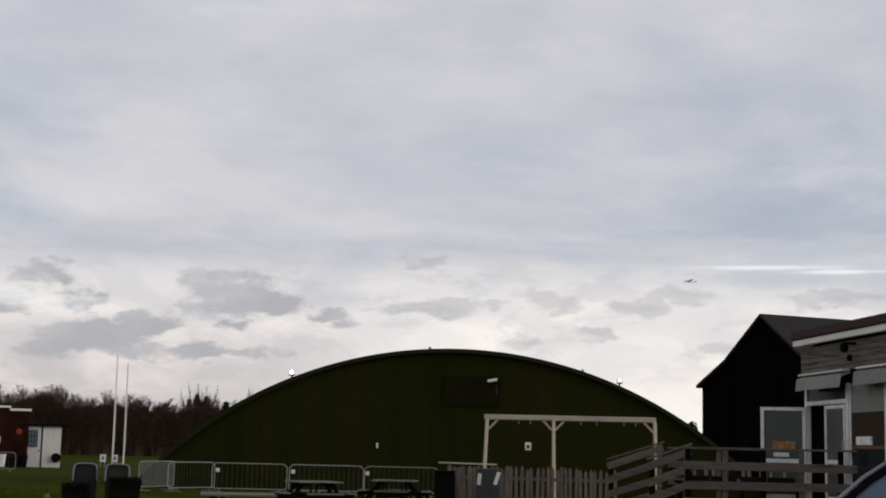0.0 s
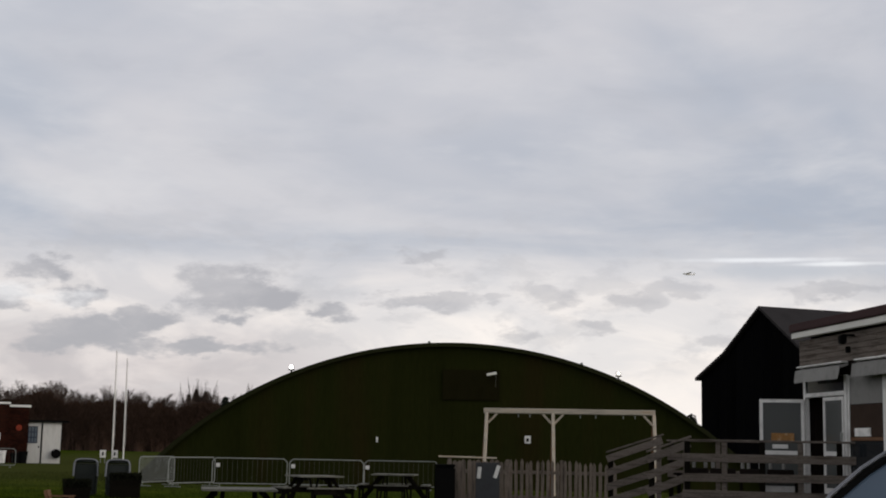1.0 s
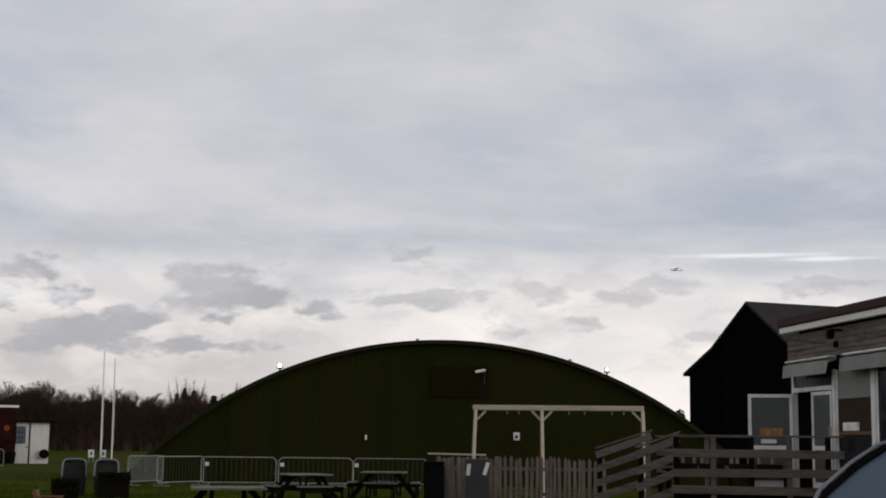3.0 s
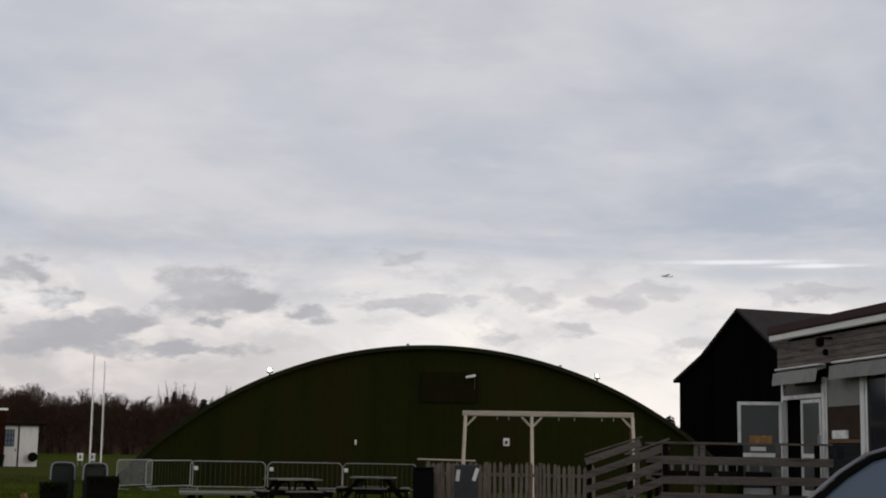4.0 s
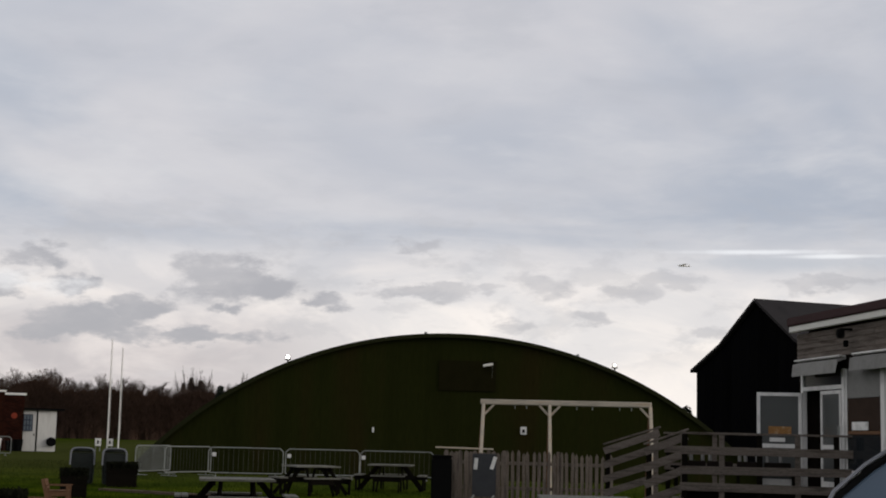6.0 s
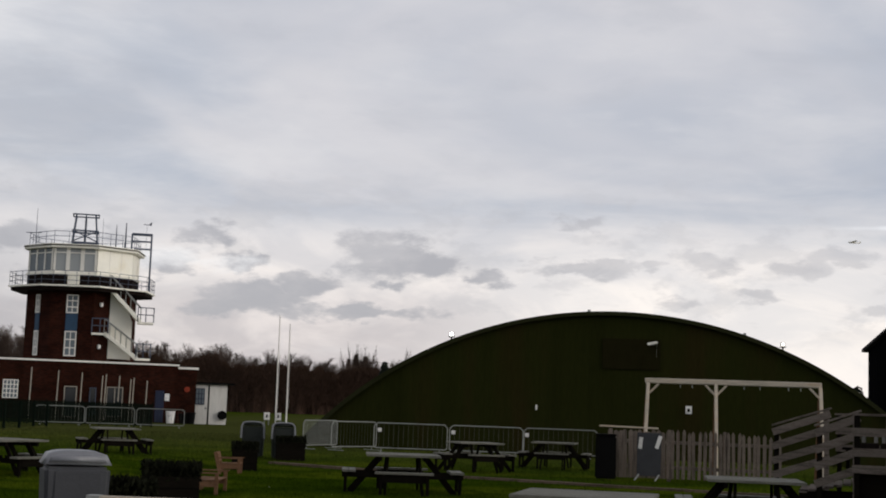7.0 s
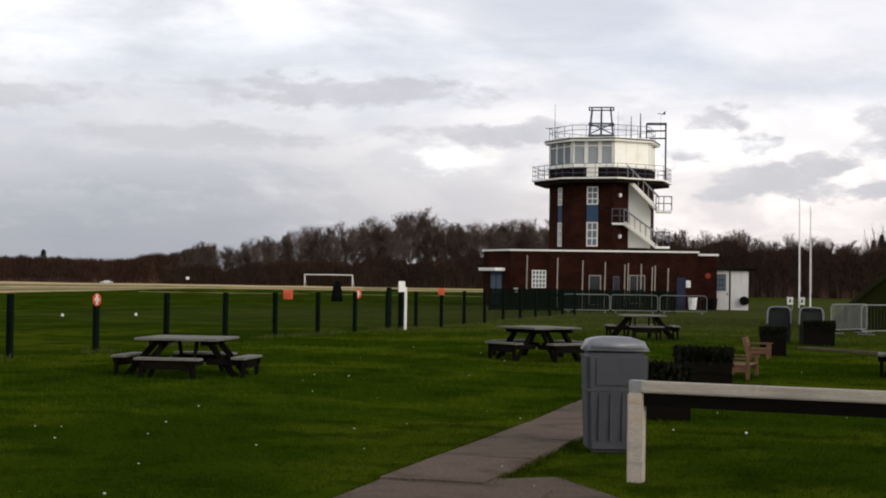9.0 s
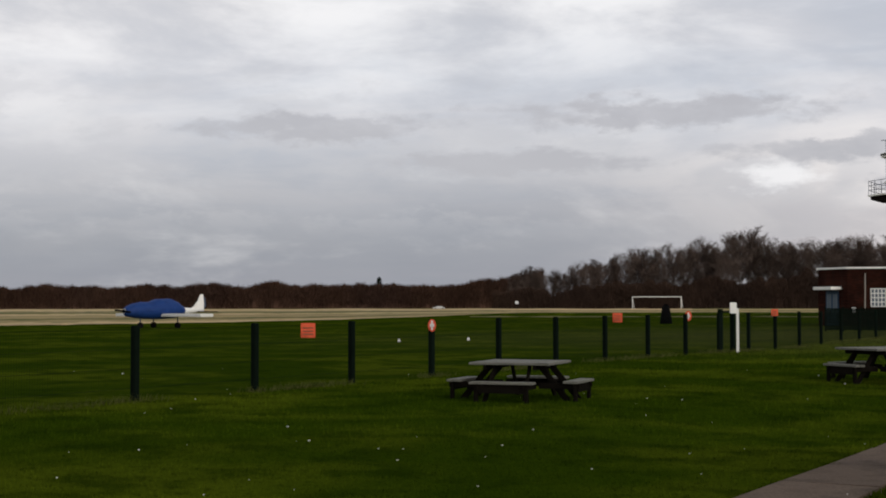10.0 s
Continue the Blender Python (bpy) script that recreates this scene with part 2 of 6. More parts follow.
def brick_mat(name):
    m = bpy.data.materials.new(name)
    m.use_nodes = True
    n, l = m.node_tree.nodes, m.node_tree.links
    b = n["Principled BSDF"]
    co = n.new("ShaderNodeTexCoord")
    sp, cb = n.new("ShaderNodeSeparateXYZ"), n.new("ShaderNodeCombineXYZ")
    ad = n.new("ShaderNodeMath")
    l.new(co.outputs["Object"], sp.inputs[0])
    l.new(sp.outputs[0], ad.inputs[0])
    l.new(sp.outputs[1], ad.inputs[1])
    l.new(ad.outputs[0], cb.inputs[0])
    l.new(sp.outputs[2], cb.inputs[1])
    br = n.new("ShaderNodeTexBrick")
    l.new(cb.outputs[0], br.inputs["Vector"])
    for key, v in (("Color1", (0.036, 0.0095, 0.0052, 1)), ("Color2", (0.016, 0.0048, 0.0029, 1)), ("Mortar", (0.021, 0.0135, 0.0105, 1)), ("Scale", 1.0), ("Mortar Size", 0.008), ("Brick Width", 0.225), ("Row Height", 0.075)):
        br.inputs[key].default_value = v
    no = n.new("ShaderNodeTexNoise")
    no.inputs["Scale"].default_value, no.inputs["Detail"].default_value = 0.9, 5
    l.new(co.outputs["Object"], no.inputs["Vector"])
    mr = n.new("ShaderNodeMapRange")
    l.new(no.outputs[0], mr.inputs[0])
    for i, v in zip((1, 2, 3, 4), (0.3, 0.7, 0.6, 1.35)):
        mr.inputs[i].default_value = v
    sc = n.new("ShaderNodeVectorMath")
    sc.operation = "SCALE"
    l.new(br.outputs[0], sc.inputs[0])
    l.new(mr.outputs[0], sc.inputs["Scale"])
    l.new(sc.outputs[0], b.inputs["Base Color"])
    b.inputs["Roughness"].default_value = 0.88
    b.inputs["Specular IOR Level"].default_value = 0.03
    bp = n.new("ShaderNodeBump")
    bp.inputs["Strength"].default_value, bp.inputs["Distance"].default_value, bp.invert = 0.4, 0.01, True
    l.new(br.outputs["Fac"], bp.inputs["Height"])
    l.new(bp.outputs[0], b.inputs["Normal"])
    return m


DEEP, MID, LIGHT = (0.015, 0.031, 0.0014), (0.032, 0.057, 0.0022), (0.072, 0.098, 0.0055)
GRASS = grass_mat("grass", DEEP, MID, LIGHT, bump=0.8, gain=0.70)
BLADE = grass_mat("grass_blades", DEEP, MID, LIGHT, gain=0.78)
# lighter copy of the blades: the farther lawn's brightness put into the colour
BLADE_FAR = grass_mat("brightened_far_blades", DEEP, MID, LIGHT, gain=0.96)
STRAW = mat("straw_grass", (0.10, 0.105, 0.03), 1.0, 0, 0.2, 1.0, 6.0, 0.0, (0.05, 0.065, 0.012), specular=0.0, island=0.3)
DRY_PALE = mat("bleached_grass", (0.50, 0.37, 0.19), 0.95, 0, 0.2, 0.08, 0.9, 0.2, (0.34, 0.27, 0.13), specular=0.05)
DRY_GREEN = mat("thin_green_grass", (0.12, 0.115, 0.032), 0.95, 0, 0.25, 0.08, 0.9, 0.2, (0.19, 0.155, 0.06), specular=0.05)
DRY = mat("dry_grass", (0.31, 0.235, 0.105), 0.95, 0, 0.25, 0.05, 0.8, 0.2, (0.10, 0.105, 0.035), (0.25, 0.06, 1), (0.5, 0.64), 0.05)
PAVING = mat("paving_concrete", (0.118, 0.086, 0.063), 0.95, 0, 0.45, 1.8, 30.0, 0.5, (0.070, 0.050, 0.037), specular=0.08)
HANGAR = mat("hangar_green_sheet", (0.0175, 0.0200, 0.0048), 0.9, 0, 0.2, 0.5, 14.0, 0.15, (0.0185, 0.0158, 0.0048), (1.2, 1.2, 0.16), (0.5, 0.66), 0.01, spread=0.035)
RIM = mat("hangar_rim", (0.022, 0.024, 0.0105), 0.9, 0, 0.2, 1.0, 20.0, 0.15, (0.017, 0.019, 0.008), specular=0.02)
BROWN_PANEL = mat("rusty_panel", (0.0150, 0.0135, 0.0050), 0.9, 0, 0.2, 1.2, 20.0, 0.1, specular=0.01)
BLACK_CLAD = mat("black_cladding", (0.004, 0.004, 0.0045), 0.9, 0, 0.2, 0.6, 10.0, 0.1, specular=0.0, stretch=(1.5, 1.5, 0.2))
BARN_ROOF = mat("grey_roof_sheet", (0.036, 0.033, 0.034), 0.9, 0, 0.18, 0.4, 8.0, 0.2, specular=0.05)
TIMBER = mat("weathered_timber", (0.165, 0.140, 0.122), 0.9, 0, 0.55, 2.2, 30.0, 0.5, (0.050, 0.040, 0.034), (0.6, 6, 6), specular=0.05)
PICKET = mat("picket_timber", (0.15, 0.125, 0.106), 0.9, 0, 0.55, 2.0, 30.0, 0.4, (0.070, 0.053, 0.043), (6, 6, 0.6), specular=0.05)
PALE_TIMBER = mat("pale_timber", (0.50, 0.44, 0.36), 0.8, 0, 0.26, 2.0, 30.0, 0.35, (0.36, 0.275, 0.195), (0.7, 5, 5), specular=0.15)
DARK_TIMBER = mat("near_black_timber", (0.0085, 0.0072, 0.0055), 0.95, 0, 0.3, 2.0, 30.0, 0.4, (0.005, 0.004, 0.003), (0.7, 5, 5), specular=0.01)
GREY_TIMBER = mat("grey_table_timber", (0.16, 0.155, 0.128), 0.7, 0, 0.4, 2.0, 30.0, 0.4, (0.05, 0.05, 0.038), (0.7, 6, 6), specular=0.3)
TAN_TIMBER = mat("tan_timber", (0.173, 0.094, 0.053), 0.85, 0, 0.25, 2.0, 30.0, 0.35, (0.12, 0.064, 0.038), (0.7, 5, 5), specular=0.1)
WHITE = mat("white_paint", (0.80, 0.78, 0.73), 0.6, 0, 0.06, 1.2, 25.0, 0.08, (0.66, 0.63, 0.57), spot=(0.55, 0.75))
HUT_WHITE = mat("greyed_white_boards", (0.56, 0.545, 0.51), 0.7, 0, 0.12, 1.2, 25.0, 0.1, (0.40, 0.385, 0.355), (4, 4, 0.5), (0.5, 0.72))
CREAM = mat("cream_render", (0.82, 0.80, 0.72), 0.75, 0, 0.06, 0.8, 20.0, 0.1, (0.70, 0.66, 0.55), spot=(0.52, 0.75))
FRAME_WHITE = mat("white_upvc", (0.80, 0.79, 0.77), 0.5, 0, 0.06, 2.0, 30.0, 0.03, (0.5, 0.49, 0.48))
GALV = mat("galvanised_steel", (0.30, 0.31, 0.30), 0.5, 0.5, 0.15, 5.0, 60.0, 0.05, (0.2, 0.21, 0.2))
GREY_PAINT = mat("grey_blue_steel", (0.075, 0.09, 0.125), 0.7, 0.0, 0.2, 2.0, 30.0, 0.05, specular=0.1)
BIN_GREY = mat("grey_plastic", (0.058, 0.060, 0.067), 0.6, 0, 0.18, 2.5, 60.0, 0.1, (0.038, 0.040, 0.043), specular=0.2)
BIN_DARK = mat("dark_green_plastic", (0.020, 0.024, 0.021), 0.6, 0, 0.15, 2.5, 60.0, 0.1, (0.013, 0.016, 0.014), specular=0.2)
BIN_TOP = mat("grey_plastic_lid", (0.18, 0.185, 0.205), 0.42, 0, 0.12, 2.5, 60.0, 0.08, (0.13, 0.135, 0.15), specular=0.5)
BLACK = mat("black_plastic", (0.005, 0.005, 0.005), 0.8, 0, 0.15, 3.0, 40.0, 0.05, specular=0.04)
FENCE_GREEN = mat("dark_green_post", (0.004, 0.008, 0.005), 0.8, 0.0, 0.15, 3.0, 40.0, 0.04, specular=0.03)
BRICK = brick_mat("dark_red_brick")
BLUE = mat("blue_paint", (0.022, 0.055, 0.105), 0.6, 0, 0.12, 1.5, 25.0, 0.05)
BLUE_DARK = mat("dark_blue_paint", (0.012, 0.018, 0.045), 0.6, 0, 0.12, 1.5, 25.0, 0.05)
DARK_BAND = mat("dark_band", (0.012, 0.008, 0.007), 0.9, 0, 0.2, 1.0, 20.0, 0.1, specular=0.04)
TARP = mat("blue_tarpaulin", (0.004, 0.034, 0.16), 0.7, 0, 0.3, 1.5, 18.0, 0.5, (0.003, 0.02, 0.095))
RED_DULL = mat("faded_red_disc", (0.22, 0.040, 0.022), 0.7, 0, 0.12, 4.0, 40.0, 0.0, specular=0.05)
RED_SIGN = mat("red_sign", (0.70, 0.11, 0.05), 0.6, 0, 0.08, 4.0, 40.0, 0.0, specular=0.1)
SIGN_WHITE = mat("sign_white", (0.75, 0.74, 0.72), 0.5, 0, 0.06, 4.0, 40.0, 0.0)
ROOF_FELT = mat("dark_roof_edge", (0.050, 0.022, 0.022), 0.85, 0, 0.2, 1.0, 20.0, 0.2)
AWNING = mat("awning_cloth", (0.25, 0.245, 0.235), 0.9, 0, 0.2, 3.0, 40.0, 0.2, (0.17, 0.165, 0.16))
BARRIER = mat("dull_galvanised_tube", (0.25, 0.26, 0.245), 0.55, 0.2, 0.15, 5.0, 60.0, 0.05, (0.12, 0.125, 0.115), specular=0.2)
BAR_DULL = mat("dull_barrier_bar", (0.085, 0.088, 0.08), 0.7, 0.0, 0.2, 5.0, 60.0, 0.05, specular=0.1)
POLE = mat("dirty_cream_pole", (0.36, 0.33, 0.28), 0.8, 0, 0.15, 2.0, 25.0, 0.05, (0.22, 0.19, 0.15), specular=0.1)
GLASS = glass_mat("window_glass")
# these three pale tints hold the sky's reflection in the base colour
GLASS_PALE = glass_mat("window_glass_sky_tint", (0.13, 0.155, 0.175), 0.1)
GLASS_CAB = glass_mat("cab_glass_sky_tint", (0.30, 0.32, 0.33), 0.1)
GLASS_DOOR = glass_mat("door_glass", (0.085, 0.089, 0.087), 0.15)
# dimness of an unlit room put into the colour; crates share it
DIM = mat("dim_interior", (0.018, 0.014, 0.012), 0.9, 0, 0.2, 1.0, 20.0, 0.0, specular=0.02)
BARK = mat("bark", (0.066, 0.050, 0.040), 0.95, 0, 0.25, 0.8, 12.0, 0.3, (0.034, 0.025, 0.019), specular=0.0)
TWIG = mat("bare_twigs", (0.092, 0.067, 0.055), 0.95, 0, 0.3, 0.15, 2.0, 0.0, (0.115, 0.09, 0.076), (1, 1, 1), (0.5, 0.68), 0.0, island=0.3)
SCRUB_FAR = mat("far_brown_scrub", (0.062, 0.034, 0.023), 0.95, 0, 0.3, 0.03, 0.25, 0.0, (0.036, 0.021, 0.016), (1, 1, 1), (0.45, 0.65), 0.0, island=0.4)
SCRUB = mat("brown_scrub", (0.047, 0.029, 0.021), 0.95, 0, 0.3, 0.06, 0.6, 0.0, (0.027, 0.0175, 0.0135), (1, 1, 1), (0.45, 0.65), 0.0, island=0.25)
CONIFER = mat("dark_conifer", (0.014, 0.018, 0.013), 0.95, 0, 0.2, 0.5, 5.0, 0.1, specular=0.05, island=0.3)
SHRUB = mat("dark_shrub_leaves", (0.010, 0.011, 0.006), 0.9, 0, 0.2, 2.0, 20.0, 0.0, specular=0.03, island=0.5)
LAMP_ON = lit_mat("lamp_glow", (1.0, 0.98, 0.92), 6.0)
LAMP_DIM = lit_mat("lamp_glow_low", (1.0, 0.93, 0.82), 1.6)
CAR_PAINT = mat("silver_blue_car_paint", (0.06, 0.07, 0.085), 0.35, 0.3, 0.05, 2.0, 40.0, 0.0, specular=0.5)
ORANGE = mat("faded_orange_notice", (0.40, 0.21, 0.08), 0.8, 0, 0.3, 6.0, 40.0, 0.0, (0.5, 0.42, 0.3), specular=0.1)
BOARD_BROWN = mat("dark_brown_board", (0.045, 0.028, 0.02), 0.85, 0, 0.2, 2.0, 20.0, 0.1, specular=0.1)
PETAL = mat("white_litter", (0.62, 0.62, 0.58), 0.8, 0, 0.1, 2.0, 20.0, 0.0)

# ---- small building helpers ----


def link(name, bm, material, parent=None, label="", smooth=False):
    me = bpy.data.meshes.new(name)
    bm.normal_update()
    bm.to_mesh(me)
    bm.free()
    for q in (material if isinstance(material, (list, tuple)) else [material]):
        me.materials.append(q)
    if smooth:
        for p in me.polygons:
            p.use_smooth = True
    ob = new(name, me)
    ob.parent = parent
    if label:
        ob["label"] = label
    return ob


def part(name, bm, material, parent, label="", smooth=False):
    return link(name, bm, material, parent, label, smooth)


def empty(name, m, label, category, group="", kind=""):
    ob = new(name)
    ob.matrix_basis = m
    return tagged(ob, label, category, group, kind)


def B(*boxes, bevel=0.0):
    """A bmesh of boxes: (x0, x1, y0, y1, z0, z1) each, or ((centre), (size), matrix)."""
    bm = bmesh.new()
    for b in boxes:
        if len(b) == 6:
            x0, x1, y0, y1, z0, z1 = b
            m = Matrix.Translation(((x0 + x1) / 2, (y0 + y1) / 2, (z0 + z1) / 2)) @ Matrix.Diagonal((abs(x1 - x0), abs(y1 - y0), abs(z1 - z0), 1))
        else:
            m = Matrix.Translation(b[0]) @ b[2].to_4x4() @ Matrix.Diagonal((*b[1], 1))
        bmesh.ops.create_cube(bm, size=1, matrix=m)
    if bevel:
        bmesh.ops.bevel(bm, geom=bm.edges[:], offset=bevel, segments=2, affect="EDGES", clamp_overlap=True)
    return bm


def tube(bm, a, b, r, r2=None, sides=6, caps=True):
    a, b = Vector(a), Vector(b)
    d = b - a
    m = Matrix.Translation((a + b) / 2) @ d.to_track_quat("Z", "Y").to_matrix().to_4x4()
    bmesh.ops.create_cone(bm, cap_ends=caps, segments=sides, radius1=r, radius2=r if r2 is None else r2, depth=d.length, matrix=m)
    return bm


def tubes(pairs, r, sides=6):
    bm = bmesh.new()
    for a, b in pairs:
        tube(bm, a, b, r, sides=sides)
    return bm


def bar(a, b, w, h):
    """A plank from a to b: w across, h high."""
    a, b = Vector(a), Vector(b)
    d = b - a
    m = Matrix.Translation((a + b) / 2) @ d.to_track_quat("X", "Z").to_matrix().to_4x4() @ Matrix.Diagonal((d.length, w, h, 1))
    bm = bmesh.new()
    bmesh.ops.create_cube(bm, size=1, matrix=m)
    bmesh.ops.bevel(bm, geom=bm.edges[:], offset=min(w, h) * 0.12, segments=1, affect="EDGES")
    return bm


def prism(outline, y0, y1):
    """A solid from an outline of (x, z), from y0 to y1."""
    bm = bmesh.new()
    f = [bm.verts.new((x, y0, z)) for x, z in outline]
    k = [bm.verts.new((x, y1, z)) for x, z in outline]
    bm.faces.new(f)
    bm.faces.new(k[::-1])
    n = len(f)
    for i in range(n):
        bm.faces.new((f[i], k[i], k[(i + 1) % n], f[(i + 1) % n]))
    bmesh.ops.recalc_face_normals(bm, faces=bm.faces[:])
    return bm


def slab(outline, z0, z1):
    """A solid from an outline of (x, y), from z0 to z1."""
    bm = bmesh.new()
    f = [bm.verts.new((x, y, z0)) for x, y in outline]
    k = [bm.verts.new((x, y, z1)) for x, y in outline]
    bm.faces.new(f)
    bm.faces.new(k[::-1])
    n = len(f)
    for i in range(n):
        bm.faces.new((f[i], k[i], k[(i + 1) % n], f[(i + 1) % n]))
    bmesh.ops.recalc_face_normals(bm, faces=bm.faces[:])
    return bm


def polar(az, d):
    return -d * math.sin(radians(az)), d * math.cos(radians(az))


def facing(az, d, turn=0.0):
    """A pose on the ground at that bearing and distance, its own y pointing away from the first eye."""
    x, y = polar(az, d)
    return pose(x, y, 0, 0, 0, az + turn)


# ---- the ground ----
def ease(v, lo, hi):
    u = min(1.0, max(0.0, (v - lo) / (hi - lo)))
    return u * u * (3 - 2 * u)


def ground_height(x, y):
    swell = ease(-x, 7.5, 12.5) * (1 - ease(-x, 28, 36)) * (1 - ease(y, 30, 49))
    return 0.05 * noise.noise(Vector((x * 0.11, y * 0.11, 0))) + 0.015 * noise.noise(Vector((x * 0.6, y * 0.6, 3))) + max(0.13 * swell, 0.075 * ease(y, 17, 24) * (1 - ease(y, 28, 34)))


bm = bmesh.new()
xs = [-3000, -1200, -500, -260, -150, -90, -60, -44] + [-36 + 0.75 * i for i in range(65)] + [14, 18, 26, 40, 70, 120, 300, 1000, 3000]
ys = [-600, -120, -30, -8, -3, 0, 3] + [5 + 0.75 * i for i in range(60)] + [52, 58, 66, 80, 100, 130, 180, 260, 400, 800, 1500, 4500]
grid = [[bm.verts.new((x, y, (ground_height(x, y) - 0.04) if -37 < x < 13 and 4 < y < 51 else -0.04)) for x in xs] for y in ys]
for j in range(len(ys) - 1):
    for i in range(len(xs) - 1):
        bm.faces.new((grid[j][i], grid[j][i + 1], grid[j + 1][i + 1], grid[j + 1][i]))
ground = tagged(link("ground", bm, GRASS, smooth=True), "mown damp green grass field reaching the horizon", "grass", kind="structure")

# the dry grass runway: bleached and greener bands along it, rising gently to a low crest
NEAR = ((68, 96), (57.2, 107), (53.1, 113), (48.7, 120), (44.2, 137), (41.6, 158), (40.0, 166), (38.8, 176), (36.5, 182), (22.0, 184))
bm = bmesh.new()
BANDS = (0, 1, 2, 1, 1, 0, 2, 1, 0, 0)
last = None
n_cols = 380
for c in range(n_cols + 1):
    q = 68 - 45 * c / n_cols
    for (a0, d0), (a1, d1) in zip(NEAR[:-1], NEAR[1:]):
        if a0 >= q >= a1:
            near = d0 + (d1 - d0) * (a0 - q) / (a0 - a1)
    far = 232 - 27 * ease(-q, -42, -37)
    rise = 0.30 * ease(-q, -42, -36)
    col = [bm.verts.new((*polar(q, near - 1.5), -0.06))]
    for k in range(len(BANDS) + 1):
        u = k / len(BANDS)
        if 0 < k < len(BANDS):
            u += 0.045 * noise.noise(Vector((q * 0.7, k * 7.3, 1))) + 0.03 * noise.noise(Vector((q * 3.1, k * 3.1, 5)))
        d = near + (far - near) * u
        if k == 0:
            d += 2.5 * noise.noise(Vector((q * 1.1, 3, 2)))
        crest = 1.6 - far * math.tan(radians(0.235 + 0.02 * noise.noise(Vector((q * 0.4, 0, 9)))))
        col.append(bm.verts.new((*polar(q, d), 0.03 + rise * (1 - u) + (crest - 0.03) * u * u)))
    col.append(bm.verts.new((*polar(q, far + 5), -0.06)))
    if last:
        for k in range(len(col) - 1):
            f = bm.faces.new((last[k], col[k], col[k + 1], last[k + 1]))
            f.material_index = 3 if k == 0 else BANDS[min(k - 1, len(BANDS) - 1)] if q > 30 or k in (6, 9) else 2
            f.smooth = True
    last = col
bmesh.ops.recalc_face_normals(bm, faces=bm.faces[:])
tagged(link("runway", bm, [DRY_PALE, DRY, DRY_GREEN, GRASS]), "broad strip of pale dry grass runway across the field", "runway", kind="structure")


def mown_strip(a0, a1, d0, d1, material, z, seed):
    """A strip of mown grass across the view with a wandering, broken edge."""
    bm = bmesh.new()
    last = None
    n = int(abs(a0 - a1) / 0.12)
    for k in range(n + 1):
        q = a0 + (a1 - a0) * k / n
        mid, half = (d0 + d1) / 2, (d1 - d0) / 2
        mid *= 1 + 0.02 * noise.noise(Vector((q * 0.35, seed, 0)))
        half *= max(0.04, 0.75 + 1.3 * noise.noise(Vector((q * 0.8, seed, 7))))
        row = bm.verts.new((*polar(q, mid - half), z)), bm.verts.new((*polar(q, mid + half), z))
        if last:
            bm.faces.new((last[0], row[0], row[1], last[1]))
        last = row
    bmesh.ops.recalc_face_normals(bm, faces=bm.faces[:])
    tagged(link("grass_strip", bm, material), "strip of dry mown grass along the runway", "grass strip", kind="structure")


mown_strip(39, 24, 160, 171, DRY_GREEN, 0.0, 5)


def paved(name, spine, width, label, z=0.03):
    """A path of separate slabs along a line of points."""
    top = empty(name, Matrix(), label, "path", kind="structure")
    rnd = random.Random(4)
    for (x0, y0), (x1, y1) in zip(spine[:-1], spine[1:]):
        d = Vector((x1 - x0, y1 - y0, 0))
        n = max(1, round(d.length / 1.6))
        side = Vector((-d.y, d.x, 0)).normalized() * width / 2
        for i in range(n):
            a = Vector((x0, y0, 0)) + d * (i + 0.003) / n
            b = Vector((x0, y0, 0)) + d * (i + 0.997) / n
            t = [rnd.uniform(-0.006, 0.006) for _ in range(4)]
            w = [1 + rnd.uniform(-0.025, 0.025) for _ in range(4)]
            bm = bmesh.new()
            cs = [a - side * w[0], b - side * w[1], b + side * w[2], a + side * w[3]]
            lo = [bm.verts.new((c.x, c.y, -0.05)) for c in cs]
            hi = [bm.verts.new((c.x, c.y, z + q)) for c, q in zip(cs, t)]
            bm.faces.new(hi)
            for k in range(4):
                bm.faces.new((lo[k], lo[(k + 1) % 4], hi[(k + 1) % 4], hi[k]))
            bmesh.ops.recalc_face_normals(bm, faces=bm.faces[:])
            part("slab", bm, PAVING, top)
    return top


paved("path", ((-5.55, 10.3), (-6.35, 15.2), (-7.2, 19.5), (-7.7, 22.4)), 0.88, "worn concrete slab path through the grass")
paved("path", ((-4.55, 6.5), (-4.85, 8.4), (-5.2, 10.2)), 1.45, "worn concrete slab path through the grass")
paved("path", ((-5.25, 10.65), (-4.3, 9.7), (-3.2, 8.7)), 1.3, "worn concrete slab path branching over the grass", 0.018)
paved("path", ((-9.0, 38.8), (-3.4, 35.0), (0.6, 33.4), (6.0, 31.6)), 0.24, "narrow pale concrete path across the lawn")

# ---- blister hangar ----
HR, HA, HX = 16.7, 5.66, -0.46


def arc_z(x, r=HR, top=HA):
    return math.sqrt(max(0.0, r * r - (x - HX) ** 2)) - r + top


hangar = empty("hangar", facing(-1.0, 56), "dark green curved blister hangar of corrugated steel sheet", "hangar")
half = math.sqrt(HR * HR - (HR - HA) ** 2)
N = 30
